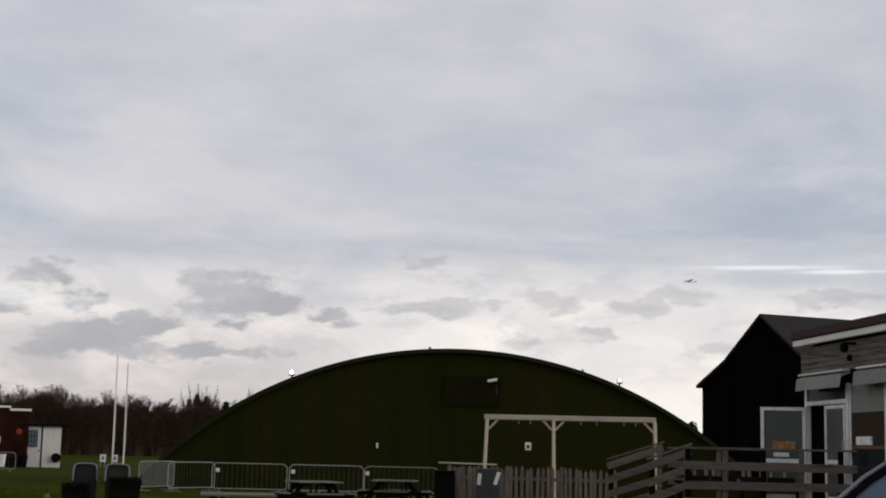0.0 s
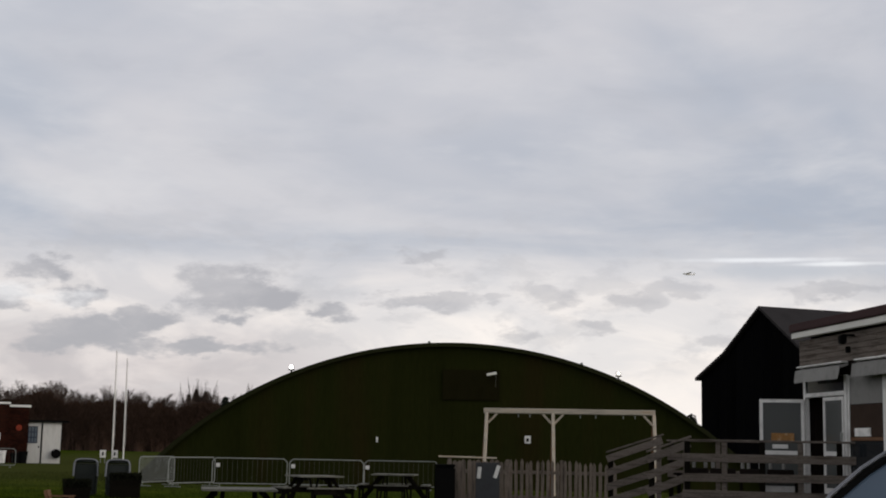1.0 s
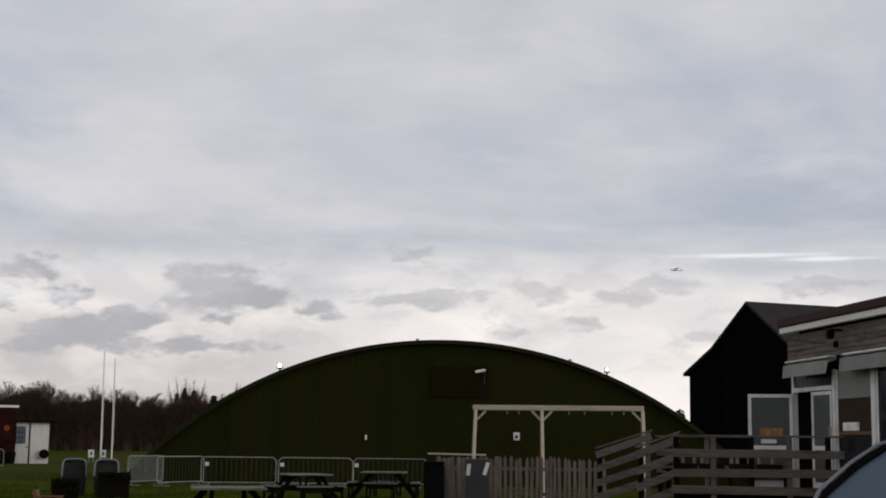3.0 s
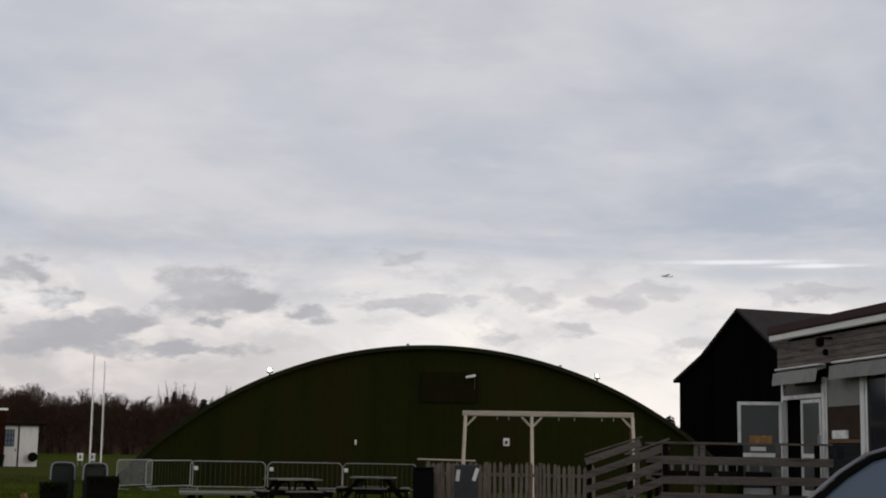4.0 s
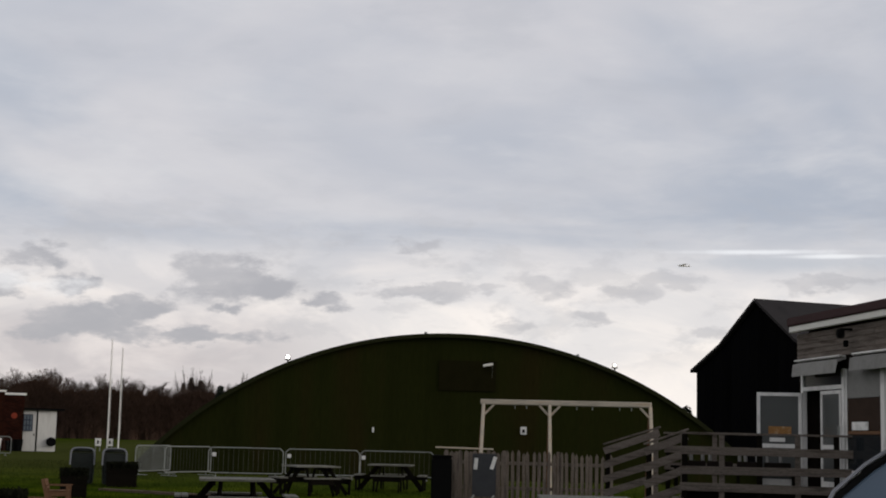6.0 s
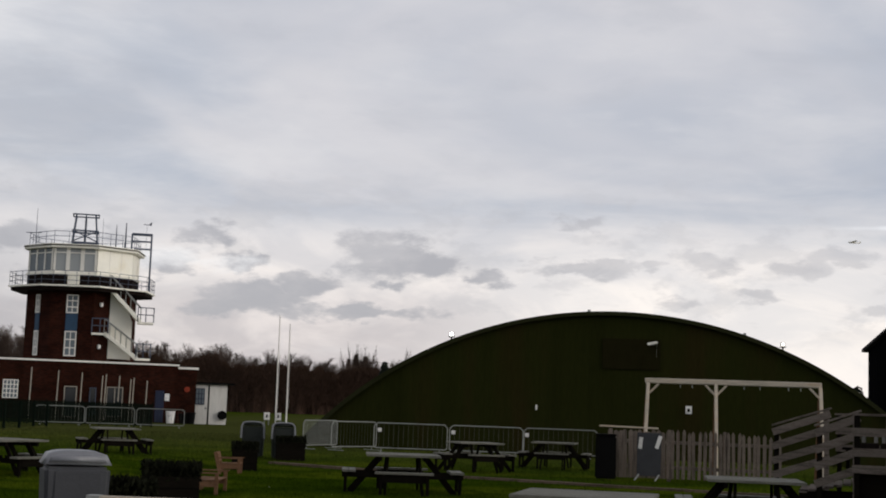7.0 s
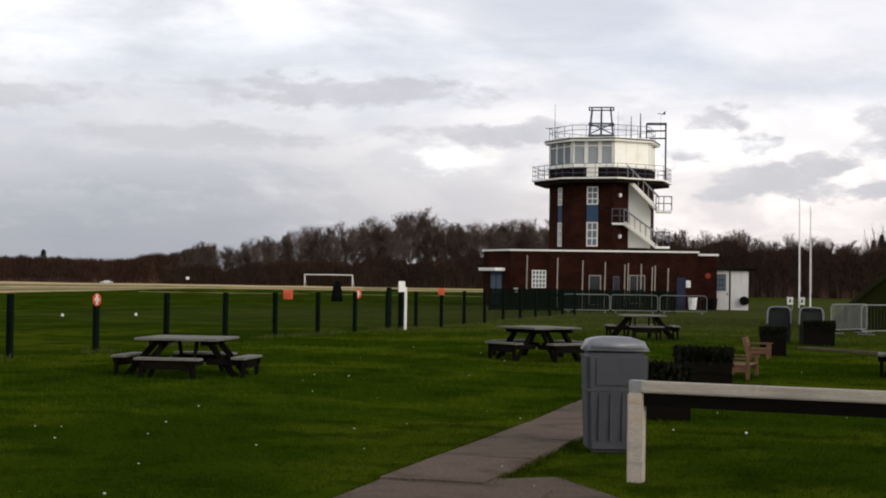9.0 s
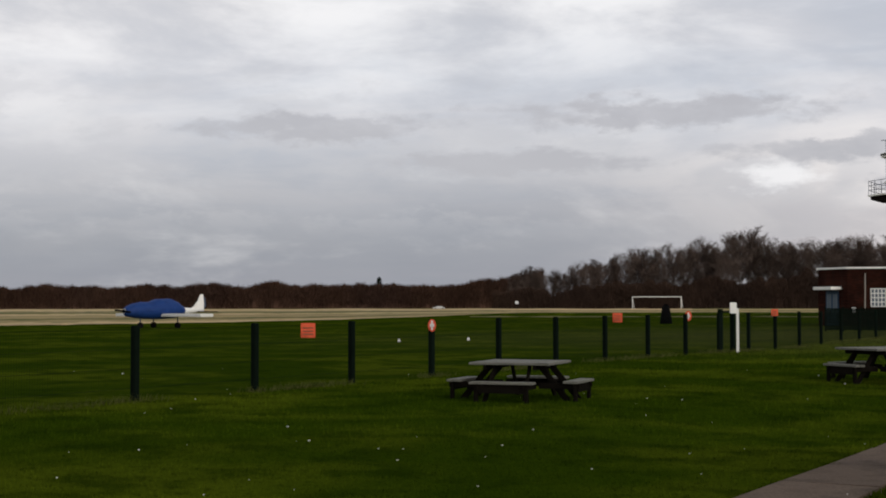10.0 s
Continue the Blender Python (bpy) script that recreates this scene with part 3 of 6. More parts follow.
for i in range(N):
    x0 = HX - half + 2 * half * i / N + 0.003
    x1 = HX - half + 2 * half * (i + 1) / N - 0.003
    bm = bmesh.new()
    k = 6
    cols = []
    for j in range(k + 1):
        x = x0 + (x1 - x0) * j / k
        y = 0.005 * (j % 2)
        cols.append((bm.verts.new((x, y, -0.05)), bm.verts.new((x, y, max(0.0, arc_z(x)) - 0.05))))
    for (a, b), (c, d) in zip(cols[:-1], cols[1:]):
        bm.faces.new((a, c, d, b))
    part("sheet", bm, HANGAR, hangar)
bm = bmesh.new()
seg = 72
for r0, y0, y1, th in ((HR, -0.16, 16.0, 0.10),):
    rings = []
    for j in range(seg + 1):
        a = math.asin(half / HR) * (2 * j / seg - 1)
        o = Vector((HX + HR * math.sin(a), 0, HR * math.cos(a) - HR + HA))
        i2 = Vector((HX + (HR - th) * math.sin(a), 0, (HR - th) * math.cos(a) - HR + HA))
        rings.append([bm.verts.new((o.x, y0, o.z)), bm.verts.new((o.x, y1, o.z)), bm.verts.new((i2.x, y1, i2.z)), bm.verts.new((i2.x, y0, i2.z))])
    for p, q in zip(rings[:-1], rings[1:]):
        for k in range(4):
            bm.faces.new((p[k], p[(k + 1) % 4], q[(k + 1) % 4], q[k]))
bmesh.ops.recalc_face_normals(bm, faces=bm.faces[:])
part("roof", bm, HANGAR, hangar, "curved corrugated green roof")
bm = bmesh.new()
rings = []
for j in range(seg + 1):
    a = math.asin(half / HR) * (2 * j / seg - 1)
    ring = []
    for rr, y in ((HR + 0.01, -0.20), (HR + 0.01, -0.13), (HR - 0.15, -0.13), (HR - 0.15, -0.20)):
        ring.append(bm.verts.new((HX + rr * math.sin(a), y, rr * math.cos(a) - HR + HA)))
    rings.append(ring)
for p, q in zip(rings[:-1], rings[1:]):
    for k in range(4):
        bm.faces.new((p[k], p[(k + 1) % 4], q[(k + 1) % 4], q[k]))
bmesh.ops.recalc_face_normals(bm, faces=bm.faces[:])
part("rim", bm, RIM, hangar, "paler green steel edge of the arch")
part("backing", prism([(HX + (half - 0.2) * (2 * j / 40 - 1), arc_z(HX + (half - 0.2) * (2 * j / 40 - 1)) - 0.06) for j in range(41)], 0.06, 0.12), HANGAR, hangar)
part("back_wall", prism([(HX + (half - 0.2) * (2 * j / 40 - 1), arc_z(HX + (half - 0.2) * (2 * j / 40 - 1)) - 0.06) for j in range(41)], 15.7, 15.8), HANGAR, hangar)
part("panel", B((-0.9, 1.35, -0.06, 0.0, 3.42, 4.62), bevel=0.02), BROWN_PANEL, hangar, "rusty brown closed hatch panel")
# lamps and notices on the hangar
for x, z, on, m in ((-6.85, 4.52, LAMP_ON, 0), (6.0, 4.50, LAMP_DIM, 0)):
    la = empty("floodlight", hangar.matrix_basis @ pose(x, -0.16, z), "lit floodlight on the edge of the hangar roof", "floodlight", "hangar floodlights")
    part("bracket", B((-0.03, 0.03, -0.03, 0.03, -0.28, 0.0), (-0.12, 0.12, -0.03, 0.03, -0.05, -0.01)), BLACK, la)
    part("housing", B((-0.09, 0.09, -0.02, 0.08, 0.0, 0.15), bevel=0.02), BLACK, la)
    part("lens", tube(bmesh.new(), (0, -0.055, 0.075), (0, -0.021, 0.075), 0.072, sides=18), on, la, "glowing round white lens")
wl_ = empty("wall_lamp", hangar.matrix_basis @ pose(0.98, -0.03, 4.4), "white wall lamp on a thin bracket beside the hatch", "lamp")
part("arm", tubes((((0.22, 0.0, -0.1), (0.22, -0.3, 0.08)), ((0.22, -0.02, -0.45), (0.22, -0.02, 0.1))), 0.012), BARRIER, wl_)
part("head", B(((0.05, -0.3, 0.06), (0.40, 0.16, 0.09), Euler((0.2, -0.2, 0)).to_matrix()), bevel=0.02), WHITE, wl_)
for x, z, w, h in ((-3.42, 1.83, 0.07, 0.20), (2.47, 1.94, 0.24, 0.30)):
    n = empty("notice", hangar.matrix_basis @ pose(x, -0.06, z), "small white notice fixed to the green sheet wall", "sign")
    part("plate", B((-w / 2, w / 2, -0.02, 0.03, -h / 2, h / 2), bevel=0.006), SIGN_WHITE, n)
    if w > 0.2:
        part("text_bar", B((-0.05, 0.05, -0.03, -0.02, -0.08, 0.05)), BLACK, n)
for x in (-1.45, 4.55):
    n = empty("vent_cap", hangar.matrix_basis @ pose(x, -0.16, arc_z(x) - 0.02), "small pale cap on the hangar's edge", "cap")
    part("cap", B((-0.06, 0.06, -0.04, 0.04, 0.0, 0.10), bevel=0.015), GALV, n)

# ---- black barn hangar behind ----
S = 1.40
barn = empty("barn", facing(-13.0, 90.0) @ pose(-2.93 * S, 0, 0, 0, 0, -55), "large black clad barn hangar with a grey pitched roof", "barn")
W2, EV, AP = 9.45 * S, 1.6 + 3.20 * S, 1.6 + 5.92 * S
KX, KZ = 0.43, 0.34
outline = [(0, 0), (W2, 0), (W2, EV), (W2 / 2 * (2 - KX), EV + (AP - EV) * KZ), (W2 / 2, AP), (W2 / 2 * KX, EV + (AP - EV) * KZ), (0, EV)]
for i in range(14):
    x0, x1 = W2 * i / 14 + 0.01, W2 * (i + 1) / 14 - 0.01

    def top(x):
        u = 1 - abs(x - W2 / 2) / (W2 / 2)
        return EV + (AP - EV) * (u / KX * KZ if u < KX else KZ + (u - KX) / (1 - KX) * (1 - KZ))

    part("cladding_sheet", prism([(x0, 0), (x1, 0), (x1, top(x1)), ((x0 + x1) / 2, top((x0 + x1) / 2)), (x0, top(x0))], 0, 0.08), BLACK_CLAD, barn)
part("wall", prism([(x * 0.998 + 0.01, z - (0.03 if z else 0)) for x, z in outline], 0.1, 26), BLACK_CLAD, barn)
for side in (0, 1):
    pts = [(0 - 0.25, EV - 0.12), (W2 / 2 * KX, EV + (AP - EV) * KZ), (W2 / 2, AP)]
    if side:
        pts = [(W2 - x, z) for x, z in pts]
    part("roof", prism([(x, z + 0.02) for x, z in pts] + [(x, z + 0.2) for x, z in pts[::-1]], -0.3, 26.3), BARN_ROOF, barn, "grey sheet roof slope")

# ---- cafe with awnings on a raised deck ----
DECK = 0.78
cafe = empty("cafe", facing(-14.5, 29.0) @ pose(-0.12, 0, 0.05, 0, 0, -67.7), "timber clad single storey cafe with white fascia and awnings", "building")
# its front runs along its own x, facing its own -y
L = 11.0
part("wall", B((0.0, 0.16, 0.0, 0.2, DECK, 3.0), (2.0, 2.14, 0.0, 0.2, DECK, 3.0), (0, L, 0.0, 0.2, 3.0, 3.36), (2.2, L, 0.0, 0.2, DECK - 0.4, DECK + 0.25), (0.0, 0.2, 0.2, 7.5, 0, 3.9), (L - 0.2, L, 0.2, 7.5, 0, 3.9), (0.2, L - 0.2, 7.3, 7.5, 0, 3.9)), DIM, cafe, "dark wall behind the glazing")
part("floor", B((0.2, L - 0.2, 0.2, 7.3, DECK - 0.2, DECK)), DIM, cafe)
for i in range(5):
    z = 3.24 + i * 0.104
    xs_ = [0.0, 3.1 + 0.4 * (i % 2), 6.6 - 0.5 * (i % 2), L]
    for x0, x1 in zip(xs_[:-1], xs_[1:]):
        part("board", B((x0 + 0.004, x1 - 0.004, -0.045, -0.002, z, z + 0.098), bevel=0.006), TIMBER, cafe)
part("fascia", B((-0.12, L, -0.16, -0.05, 3.80, 3.92), bevel=0.01), WHITE, cafe, "white fascia board")
part("roof", B((-0.15, L + 0.1, -0.2, 7.6, 3.92, 4.09), bevel=0.02), ROOF_FELT, cafe, "dark red brown flat roof edge")
for x0, x1 in ((0.2, 2.32), (2.85, 5.4), (5.9, 8.6)):
    aw = part("awning", prism([(-0.05, 3.21), (-0.22, 3.14), (-0.22, 3.10), (-0.05, 3.16)], x0, x1), AWNING, cafe, "grey cloth awning with a wavy hem")
    for v in aw.data.vertices:
        v.co = Vector((v.co.y, v.co.x, v.co.z))
    n = int((x1 - x0) / 0.11)
    bm = bmesh.new()
    for s in (0, 1):
        hem = []
        for k in range(2 * n + 1):
            u = x0 + (x1 - x0) * k / (2 * n)
            hem.append((bm.verts.new((u, -0.215 - 0.008 * s + 0.006 * math.sin(u * 9), 3.15)), bm.verts.new((u, -0.25 - 0.008 * s + 0.012 * math.sin(u * 7), 2.92 - 0.02 * (k % 2)))))
        for (p, q), (r, t) in zip(hem[:-1], hem[1:]):
            bm.faces.new((p, q, t, r))
    part("hem", bm, AWNING, aw)
    part("cassette", B((x0, x1, -0.20, -0.05, 3.20, 3.235), bevel=0.012), FRAME_WHITE, aw, "white awning box")
for x, w in ((0.18, 0.10), (2.10, 0.12), (3.75, 0.12), (4.75, 0.12), (6.4, 0.12), (8.0, 0.12)):
    part("mullion", B((x - w / 2, x + w / 2, -0.03, 0.06, DECK, 3.0), bevel=0.008), FRAME_WHITE, cafe)
part("door_head", B((0.23, 2.04, -0.03, 0.06, 2.63, 2.71), bevel=0.008), FRAME_WHITE, cafe)
for x0, x1 in ((2.16, 3.69), (3.81, 4.69), (4.81, 6.34), (6.46, 7.94), (8.06, 10.9)):
    w = part("window", B((x0, x1, 0.01, 0.025, DECK + 0.3, 3.0)), GLASS, cafe, "dark window glass")
    part("sill", B((x0, x1, -0.04, 0.05, DECK + 0.24, DECK + 0.30), bevel=0.006), FRAME_WHITE, w)
    part("sash", B((x0 + 0.02, x0 + 0.075, -0.015, 0.0, DECK + 0.31, 2.98), (x1 - 0.075, x1 - 0.02, -0.015, 0.0, DECK + 0.31, 2.98), (x0 + 0.076, x1 - 0.076, -0.015, 0.0, DECK + 0.31, DECK + 0.37)), FRAME_WHITE, w)
part("blind", B((2.24, 3.61, 0.0, 0.009, 2.45, 2.98)), AWNING, cafe, "grey roller blind")
part("backboard", B((2.24, 3.61, 0.0, 0.007, 1.87, 2.44)), BOARD_BROWN, cafe, "dark red brown board behind the glass")
part("shelf", B((2.2, 3.65, -0.005, 0.006, 1.80, 1.86)), TAN_TIMBER, cafe)
part("box", B((2.45, 3.1, -0.02, 0.008, 1.87, 2.02), bevel=0.005), SIGN_WHITE, cafe)
part("door_transom", B((0.24, 2.04, 0.0, 0.02, 2.71, 3.0)), GLASS, cafe)


def leaf(parent, m, w, h, name="door_leaf"):
    """A glazed white leaf: frame, mid rail, two panes."""
    d = part(name, B((0, 0.066, -0.03, 0.03, 0, h), (w - 0.066, w, -0.03, 0.03, 0, h), (0.066, w - 0.066, -0.03, 0.03, h - 0.066, h), (0.066, w - 0.066, -0.03, 0.03, 0, 0.12), (0.066, w - 0.066, -0.03, 0.03, 0.72, 0.80)), FRAME_WHITE, parent, "white framed glass door leaf")
    d.matrix_basis = m
    part("pane", B((0.066, w - 0.066, -0.006, 0.006, 0.12, 0.72)), GLASS_DOOR, d)
    part("pane", B((0.066, w - 0.066, -0.006, 0.006, 0.80, h - 0.066)), GLASS_DOOR, d)
    part("handle", B((w - 0.07, w - 0.03, -0.066, -0.03, 0.95, 1.15), bevel=0.008), GALV, d)
    return d


open_leaf = leaf(cafe, pose(0.2, -0.04, DECK + 0.02, 0, 0, -112), 0.86, 1.80)
part("notice", B((0.20, 0.64, -0.04, 0.04, 0.97, 1.14), bevel=0.004), ORANGE, open_leaf, "pale orange notice on the door")
for z in (0.72, 0.84):
    part("notice", B((0.32, 0.62, -0.045, 0.045, z, z + 0.08), bevel=0.004), SIGN_WHITE, open_leaf, "white notice on the door")
leaf(cafe, pose(1.08, 0.0, DECK + 0.02), 0.92, 1.81)
fl = empty("security_light", cafe.matrix_basis @ pose(2.58, -0.05, 3.68), "black security lamp on the boarded wall", "lamp")
part("arm", B((-0.02, 0.02, -0.22, 0.0, -0.02, 0.02)), BLACK, fl)
part("head", B((-0.07, 0.07, -0.28, -0.16, -0.16, 0.0), bevel=0.02), BLACK, fl)
part("sensor", B((-0.04, 0.04, -0.16, -0.08, -0.32, -0.2), bevel=0.012), BLACK, fl)

# ---- deck, ramp and their railings ----
deck_m = facing(-12.0, 27.0)
deck_ob = empty("deck", deck_m, "raised weathered timber deck before the cafe", "deck")
for i in range(26):
    part("deck_board", B((-1.0 + i * 0.145, -1.0 + i * 0.145 + 0.135, 0.15, 4.2, DECK - 0.045, DECK), bevel=0.004), TIMBER, deck_ob)
for x in (-0.9, 1.0, 2.6):
    for y in (0.3, 2.2, 4.0):
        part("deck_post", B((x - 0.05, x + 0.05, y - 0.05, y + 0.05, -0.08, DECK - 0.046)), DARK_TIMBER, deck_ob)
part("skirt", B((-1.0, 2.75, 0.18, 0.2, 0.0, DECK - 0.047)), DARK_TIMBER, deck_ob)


def railing(m, length, z0, z1, label, n, boards=(0.72, 0.38, 0.06), bh=0.15, top=True, post=DARK_TIMBER):
    """Posts and boards from (0, z0) to (length, z1), rising."""
    r = empty("timber_railing", m, label, "railing", "ramp railings")
    rnd = random.Random(int(length * 100))
    for i in range(n + 1):
        u = i / n
        z = z0 + (z1 - z0) * u
        part("post", B((length * u - 0.05, length * u + 0.05, 0.0, 0.10, -0.08, z + 1.03), bevel=0.008), TIMBER if i % 2 else post, r)
    for b in boards:
        part("board", bar((-0.08, -0.025, z0 + b + rnd.uniform(-0.02, 0.02)), (length + 0.08, -0.025, z1 + b + rnd.uniform(-0.02, 0.02)), 0.03, bh), TIMBER, r)
    if top:
        part("top_rail", bar((-0.1, 0.04, z0 + 1.05), (length + 0.1, 0.04, z1 + 1.05), 0.12, 0.04), TIMBER, r)
    return r


railing(deck_m @ pose(-1.03, 0.0, 0, 0, 0, -5), 4.1, DECK - 0.02, DECK - 0.02, "weathered timber railing along the raised deck", 6)
railing(facing(-8.43, 28.0) @ pose(0, 0, 0, 0, 0, -6), 0.66, 0.53, 0.84, "sloping timber railing of the ramp", 1, (0.92, 0.6, 0.28, -0.05))
railing(facing(-6.83, 31.0) @ pose(0, 0, 0, 0, 0, -6), 1.02, 0.50, 0.90, "sloping timber railing of the ramp", 1, (0.92, 0.62, 0.30, 0.0))
railing(facing(-9.2, 31.5) @ pose(0.0, 0, 0, 0, 0, 0), 3.0, DECK, DECK, "weathered timber railing at the back of the deck", 3, (0.70, 0.36))
ramp = empty("ramp", facing(-9.6, 28.0), "sloping timber ramp up to the deck", "ramp")
for i in range(12):
    u = i / 12
    part("ramp_board", B((-0.95 + 1.95 * u, -0.95 + 1.95 * u + 0.15, 0.2, 2.6, 0.34 + 0.40 * u - 0.04, 0.34 + 0.40 * u)), TIMBER, ramp)
for x in (-0.9, 0.9):
    for y in (0.3, 2.5):
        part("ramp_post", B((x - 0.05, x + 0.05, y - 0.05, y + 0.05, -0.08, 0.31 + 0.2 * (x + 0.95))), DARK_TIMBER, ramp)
# added dark board, for the darkness under the ramp
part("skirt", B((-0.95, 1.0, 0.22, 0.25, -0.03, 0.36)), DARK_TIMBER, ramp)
tb = empty("serving_table", deck_m @ pose(-0.05, 1.7, DECK), "dark trestle table standing on the deck", "table")
part("top", B((-1.3, 1.15, -0.28, 0.28, 0.36, 0.40), bevel=0.006), DARK_TIMBER, tb)
for x in (-1.2, 0, 1.05):
    part("trestle", B((x - 0.03, x + 0.03, -0.25, 0.25, 0.0, 0.36)), DARK_TIMBER, tb)
# stacked crockery crates on the deck behind the rails
for x, y, w in ((-0.4, 1.6, 0.5), (0.15, 1.7, 0.45), (0.7, 1.5, 0.5), (-0.9, 1.9, 0.45)):
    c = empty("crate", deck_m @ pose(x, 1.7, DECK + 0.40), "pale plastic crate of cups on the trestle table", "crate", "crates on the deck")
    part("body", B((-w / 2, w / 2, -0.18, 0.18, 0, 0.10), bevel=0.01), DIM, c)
    for k in (0, 1, 3) if w < 0.48 else (0, 2):
        part("cup", tube(bmesh.new(), (-w / 2 + w * (k + 0.5) / 4, -0.1, 0.11), (-w / 2 + w * (k + 0.5) / 4, -0.1, 0.22), 0.035, sides=8), AWNING, c)

# ---- swing frame ----
sw = empty("swing_frame", facing(-5.0, 41.5) @ pose(0, 0, 0, 0, 0, -3), "pale timber swing frame with no swings on it", "swing frame")
k = 41.5 / 37
ZT = 1.6 + 1.02 * k
part("crossbeam", bar((-2.10 * k, 0, ZT - 0.07), (2.31 * k, 0, ZT - 0.07), 0.12, 0.15), PALE_TIMBER, sw)
for x, lean in ((-2.02 * k, 0.0), (-0.30 * k, 0.10), (2.28 * k, 0.10)):
    part("leg", bar((x, -0.05, ZT - 0.14), (x + lean, -0.85, -0.06), 0.09, 0.09), PALE_TIMBER, sw)
    part("leg", bar((x, 0.05, ZT - 0.14), (x - (0.25 if lean == 0 else 0.1), 0.95, -0.06), 0.10, 0.10), TAN_TIMBER, sw, "brown rear leg")
    for s in (-1, 1):
        if abs(x + s * 0.3) < 2.45:
            part("brace", bar((x + s * 0.04, -0.02, ZT - 0.42), (x + s * 0.30, 0, ZT - 0.15), 0.06, 0.06), PALE_TIMBER, sw)
for x in (-1.2, -0.9, 0.4, 0.8, 1.5, 1.8):
    part("hook", tube(bmesh.new(), (x * k, 0, ZT - 0.25), (x * k, 0, ZT - 0.14), 0.015), GALV, sw)

# ---- picket fence ----
pf = empty("picket_fence", facing(-3.8, 38.3) @ pose(0, 0, 0, 0, 0, 5), "weathered grey brown timber picket fence", "fence")
rnd = random.Random(7)
x = -2.3
while x < 2.15:
    solid = x < -0.75
    w = 0.12 if solid else 0.085
    h = 1.31 + rnd.uniform(-0.055, 0.035) - 0.02 * (x + 2)
    lean = rnd.uniform(-0.028, 0.028)
    part("picket", prism([(x, 0.02), (x + w, 0.02), (x + w + lean, h - 0.05), (x + w / 2 + lean, h + (0 if solid else 0.03)), (x + lean, h - 0.05)], -0.012 + rnd.uniform(-0.006, 0.006), 0.012), PICKET, pf)
    x += w + (0.006 if solid else rnd.uniform(0.02, 0.075))
for z in (0.32, 0.98):
    part("rail", bar((-2.3, 0.045, z), (2.2, 0.045, z - 0.02), 0.05, 0.09), PICKET, pf)
for x in (-2.25, -0.7, 0.75, 2.1):
    part("post", B((x - 0.05, x + 0.05, 0.06, 0.16, -0.08, 1.30), bevel=0.008), PICKET, pf)
part("cap_rail", bar((-2.55, 0.03, 1.35), (-1.0, 0.03, 1.33), 0.12, 0.04), PALE_TIMBER, pf, "paler capping board")
bb = empty("waste_bin", facing(-0.25, 37.6), "tall black waste bin beside the picket fence", "bin")
part("body", B((-0.27, 0.27, -0.25, 0.25, 0.0, 1.08), bevel=0.03), BLACK, bb)
part("lid", B((-0.29, 0.29, -0.28, 0.27, 1.08, 1.15), bevel=0.03), BLACK, bb)
ab = empty("pavement_sign", facing(-1.95, 37.4), "folded blue grey pavement sign leaning on the fence", "sign")
tilt = Euler((0.12, 0, 0)).to_matrix()
part("board", B(((0.0, 0.10, 0.66), (0.62, 0.03, 1.12), tilt), bevel=0.01), BIN_GREY, ab)
part("leg", bar((-0.26, 0.04, 0.14), (-0.36, -0.22, 0.0), 0.04, 0.03), GALV, ab)
part("leg", bar((0.26, 0.04, 0.14), (0.16, -0.22, 0.0), 0.04, 0.03), GALV, ab)
part("paper", B(((-0.22, 0.045, 0.95), (0.10, 0.012, 0.30), Euler((0.12, 0.1, 0)).to_matrix())), SIGN_WHITE, ab)
part("paper", B(((0.24, 0.04, 0.98), (0.10, 0.012, 0.34), Euler((0.12, 0.3, 0)).to_matrix())), SIGN_WHITE, ab)

# ---- picnic tables ----


def picnic_table(m, label, size=1.42):
    t = empty("picnic_table", m, label, "picnic table", "picnic tables on the lawn")
    h = size / 2
    n = 9
    for i in range(n):
        y = -h + size * (i + 0.5) / n
        part("top_board", B((-h, h, y - size / n / 2 + 0.006, y + size / n / 2 - 0.006, 0.715, 0.755), bevel=0.006), GREY_TIMBER, t)
    for s in (-1, 1):
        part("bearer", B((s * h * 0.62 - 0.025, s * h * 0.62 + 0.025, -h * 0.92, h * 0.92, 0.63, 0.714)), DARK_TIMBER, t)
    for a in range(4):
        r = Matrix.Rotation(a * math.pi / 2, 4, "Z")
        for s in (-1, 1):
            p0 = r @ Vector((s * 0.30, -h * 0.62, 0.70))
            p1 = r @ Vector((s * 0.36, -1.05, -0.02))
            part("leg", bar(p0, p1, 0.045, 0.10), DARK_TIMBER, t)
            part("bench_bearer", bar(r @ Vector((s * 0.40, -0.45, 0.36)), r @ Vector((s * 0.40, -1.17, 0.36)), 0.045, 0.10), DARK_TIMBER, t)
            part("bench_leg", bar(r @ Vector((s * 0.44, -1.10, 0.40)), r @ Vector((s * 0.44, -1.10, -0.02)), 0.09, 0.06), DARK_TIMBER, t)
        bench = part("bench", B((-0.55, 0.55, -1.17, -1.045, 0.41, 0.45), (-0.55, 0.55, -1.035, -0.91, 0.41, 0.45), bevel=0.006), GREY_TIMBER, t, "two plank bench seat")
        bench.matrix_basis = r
        # dark board stands in for the shadow under the bench seat
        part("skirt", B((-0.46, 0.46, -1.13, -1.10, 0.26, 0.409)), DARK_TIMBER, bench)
    return t


pt = picnic_table(facing(37.5, 23.1, -18) @ Matrix.Diagonal((0.93, 0.93, 0.93, 1)), "weathered grey square picnic table with four benches on the grass")
